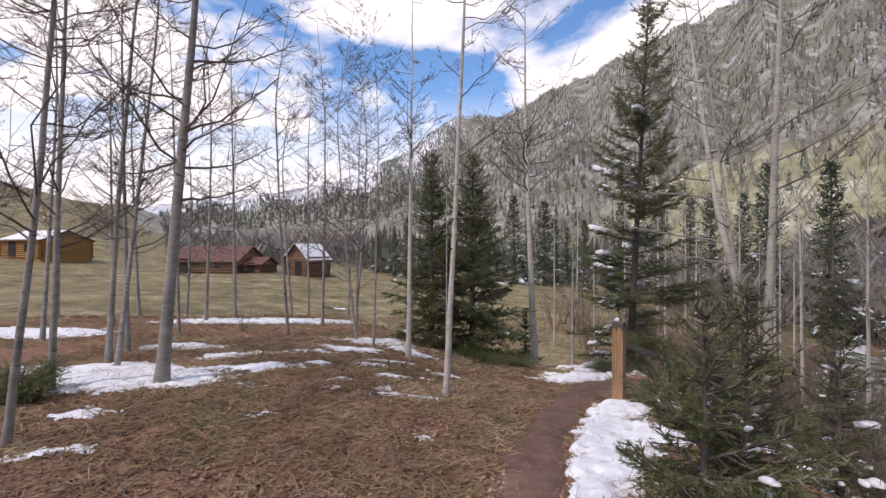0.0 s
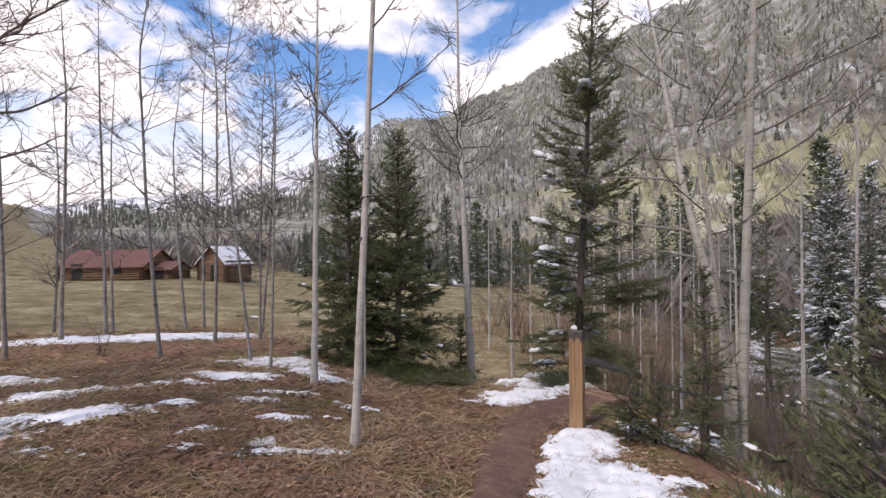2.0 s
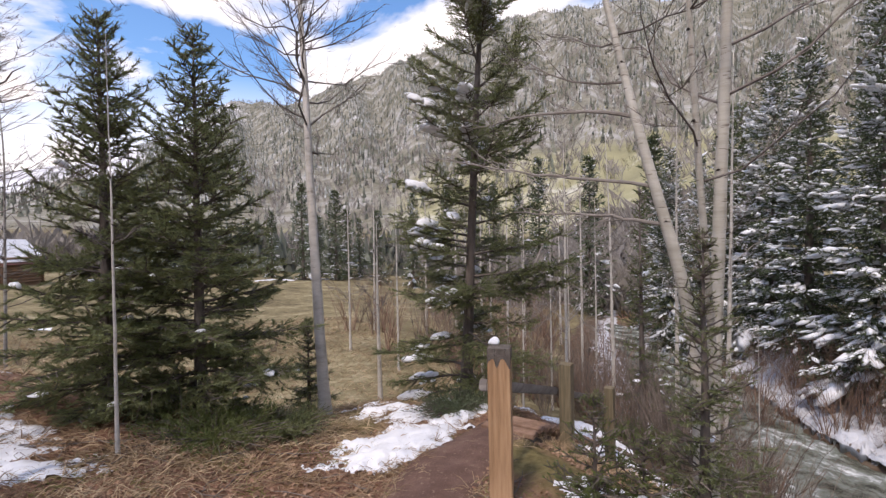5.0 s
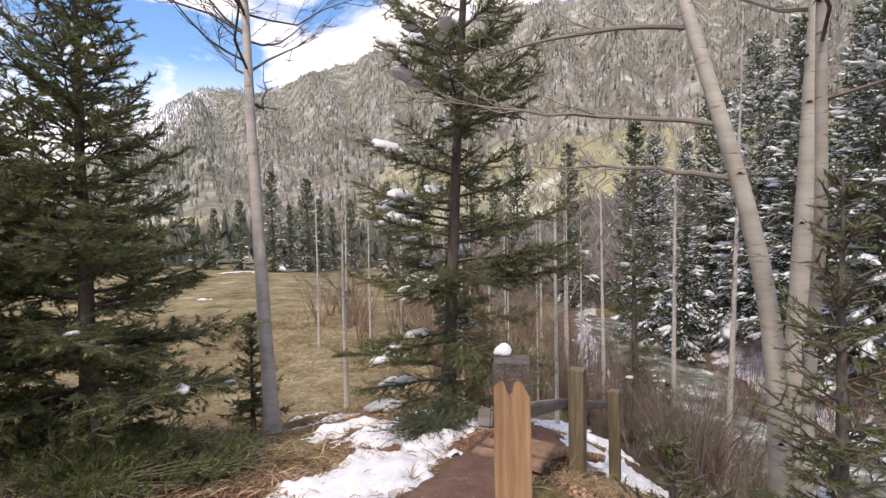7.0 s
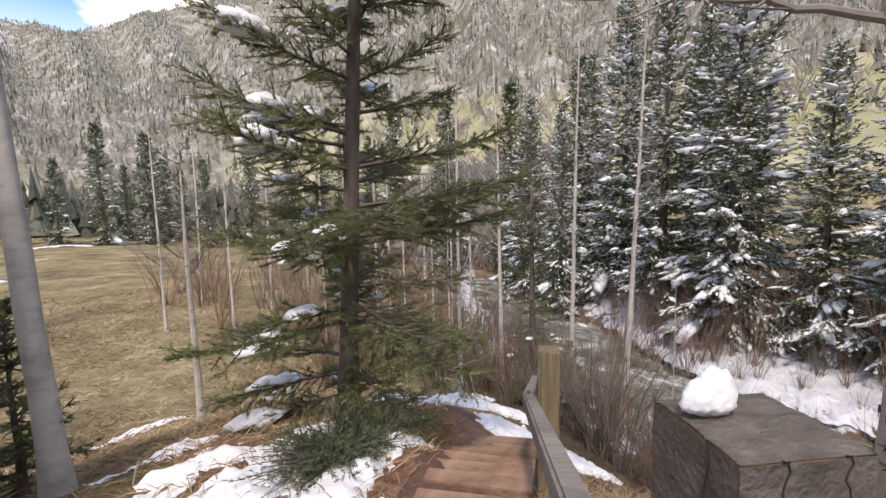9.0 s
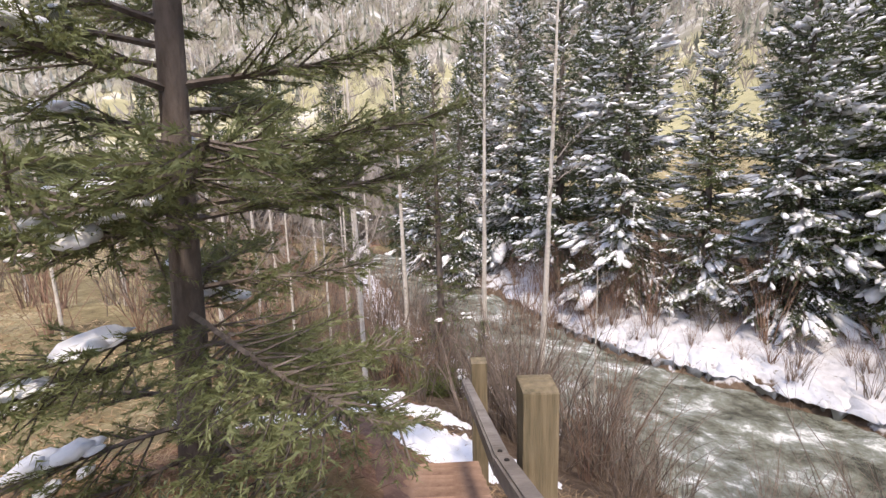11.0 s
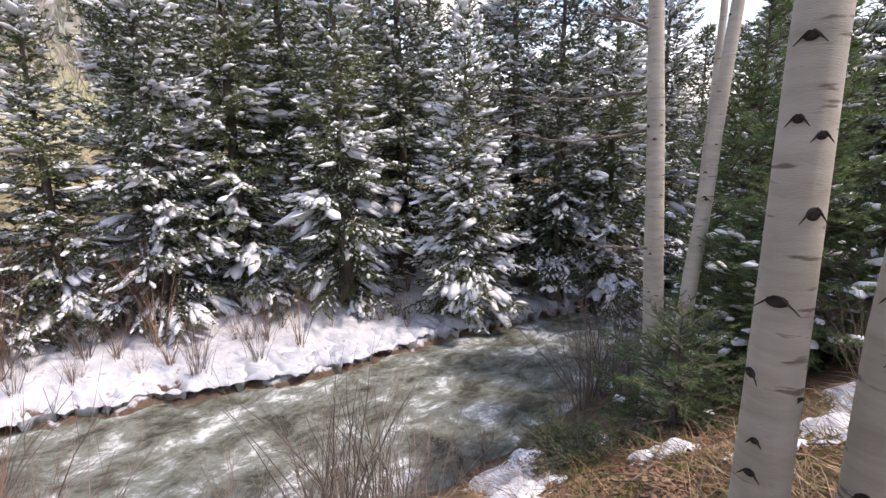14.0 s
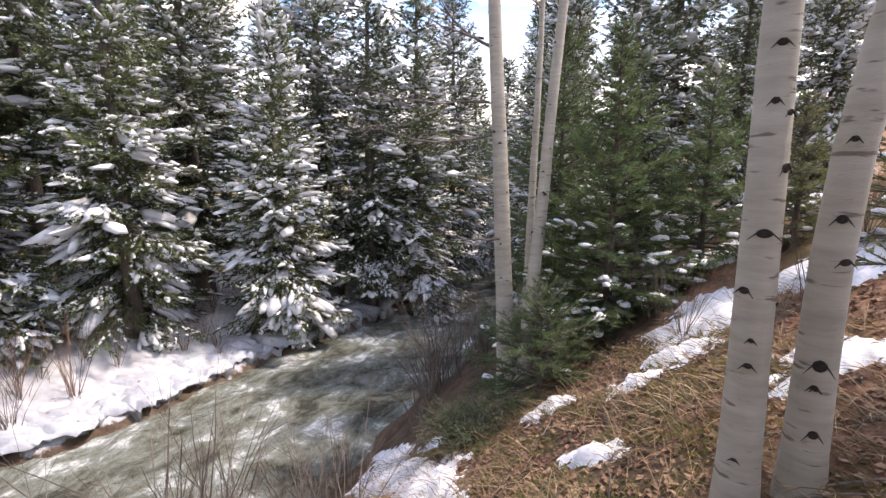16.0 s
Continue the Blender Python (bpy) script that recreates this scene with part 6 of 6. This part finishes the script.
forest("meadow_edge_conifers", con, s, rg.uniform(4, 9, len(s)), M_FAR_TREE, "row of dark conifers at the meadow's edge", 6, 1.1)
s, rg = scatter(420, -34, 24, 82, 120, 507, 1.0)
forest("meadow_edge_aspens", broom, s, rg.uniform(4, 8, len(s)), M_FAR_BARE, "leafless grey aspens behind the meadow", 7, 1.2)
s, rg = scatter(2100, 60, 200, 62, 130, 508, 0.9)
s = s[(s[:, 0] > 15) & (s[:, 1] < 2)]
forest("bank_forest", con, s, rg.uniform(5, 9, len(s)), M_FAR_TREE, "dense dark conifers behind the stream", 8, 1.0)


# ---- grass, litter and stones ----
def blades(name, n, x0, x1, y0, y1, size, mat, seed, label, keep, lie=0.8, width=0.004):
    rng = np.random.RandomState(seed)
    x, y = rng.uniform(x0, x1, n), rng.uniform(y0, y1, n)
    ok = keep(x, y)
    x, y = x[ok], y[ok]
    n = len(x)
    z = ground(x, y)
    az = rng.uniform(0, 6.28, n)
    L = size * rng.uniform(0.4, 1.3, n)
    up = np.abs(rng.standard_normal(n)) * (1 - lie) + 0.06
    d = unit(np.stack([np.cos(az), np.sin(az), up], 1))
    side = unit(np.cross(d, rng.standard_normal((n, 3)))) * width / 2
    p = np.stack([x, y, z + 0.004], 1)
    q = p + d * (L * 0.55)[:, None] + np.array([0, 0, 0.012])
    t = p + d * L[:, None] * np.array([1, 1, 0.7])
    v = np.stack([p - side, p + side, q + side, q - side, t], 1).reshape(-1, 3)
    k = (np.arange(n) * 5)[:, None, None]
    f = (np.array([[0, 1, 2], [0, 2, 3], [3, 2, 4]])[None] + k).reshape(-1, 3)
    tagged(part(name, (v, f), mat), label, "grass", "", "stuff")


off_trail = lambda x, y: (trail_distance(x, y) > 0.26 + 0.06 * waves(x, y, 0.3, 3))
tufty = lambda x, y: off_trail(x, y) & (waves(x, y, 1.1, 13) > 0.15)
matted = lambda x, y: off_trail(x, y) & (waves(x, y, 1.7, 27) + 0.5 * waves(x, y, 0.5, 28) > -0.35)
blades("dry_grass", 62000, -6, 2.6, 1.2, 9.5, 0.19, M_STRAW, 601, "flattened straw-coloured grass over the hillock", matted, 0.72, 0.0042)
blades("dry_grass", 16000, -11, 3.5, 8, 16, 0.2, M_STRAW, 602, "flattened straw-coloured grass beyond the aspens", off_trail, 0.75, 0.008)
blades("green_grass", 26000, -4, 3, 1.2, 8.5, 0.09, M_BLADE, 603, "short new grass among the litter", tufty, 0.6, 0.004)
blades("bank_grass", 18000, 3.8, 7.6, 3.6, 8.2, 0.3, M_STRAW, 604, "long bleached grass on the stream bank", lambda x, y: waves(x, y, 1.3, 17) > -0.2, 0.7, 0.0034)
blades("bank_grass", 17000, 4.2, 7.2, 3.8, 7.5, 0.1, M_BLADE, 605, "short green grass on the stream bank", lambda x, y: waves(x, y, 0.9, 19) > -0.1, 0.5, 0.004)
blades("trail_edge_grass", 9000, 2.4, 7.5, 7.6, 12.5, 0.16, M_STRAW, 606, "dry grass along the lower trail", off_trail, 0.7, 0.005)
blades("meadow_grass", 30000, -12, 9, 13, 32, 0.22, M_STRAW, 607, "dry tan meadow grass", lambda x, y: x < 8, 0.6, 0.014)


def litter(n, x0, x1, y0, y1, seed, label):
    rng = np.random.RandomState(seed)
    x, y = rng.uniform(x0, x1, n), rng.uniform(y0, y1, n)
    ok = (trail_distance(x, y) > 0.2) | (rng.random(n) < 0.08)
    x, y = x[ok], y[ok]
    n = len(x)
    c = np.stack([x, y, ground(x, y) + 0.012], 1)
    nrm = unit(rng.standard_normal((n, 3)) * 0.35 + np.array([0, 0, 1.0]))
    u = unit(np.cross(nrm, rng.standard_normal((n, 3)))) * rng.uniform(0.011, 0.026, n)[:, None]
    w = np.cross(nrm, u) * 0.8
    v = np.stack([c - u, c - w * 0.9 + nrm * 0.004, c + u, c + w * 0.9 + nrm * 0.006], 1).reshape(-1, 3)
    f = (np.array([[0, 1, 2], [0, 2, 3]])[None] + (np.arange(n) * 4)[:, None, None]).reshape(-1, 3)
    tagged(part("leaf_litter", (v, f), M_LEAF), label, "leaves", "", "stuff")


litter(34000, -5, 3, 1.2, 9, 611, "scattered brown aspen leaves on the hillock")
litter(12000, 3.6, 7.2, 3.6, 8, 612, "scattered brown leaves on the stream bank")


def dead_sticks(n, x0, x1, y0, y1, seed, label):
    rng = np.random.RandomState(seed)
    x, y = rng.uniform(x0, x1, n), rng.uniform(y0, y1, n)
    ok = trail_distance(x, y) > 0.35
    x, y = x[ok], y[ok]
    a = rng.uniform(0, 3.14, len(x))
    L = rng.uniform(0.15, 0.6, len(x))
    s = np.linspace(-0.5, 0.5, 5)
    px = x[:, None] + np.cos(a)[:, None] * L[:, None] * s + 0.012 * rng.standard_normal((len(x), 5))
    py = y[:, None] + np.sin(a)[:, None] * L[:, None] * s + 0.012 * rng.standard_normal((len(x), 5))
    P = np.stack([px, py, ground(px, py) + 0.018 + 0.012 * rng.random((len(x), 5))], -1)
    tagged(part("fallen_twigs", tubes(P, np.full((len(x), 5), 0.005) * np.array([1, 0.9, 0.8, 0.6, 0.4]), 4), M_TWIG), label, "twigs", "", "stuff")


dead_sticks(420, -5, 3, 1.5, 9, 621, "thin dead twigs on the leaf litter")
dead_sticks(160, 4, 7, 3.8, 7.8, 622, "thin dead twigs on the stream bank")
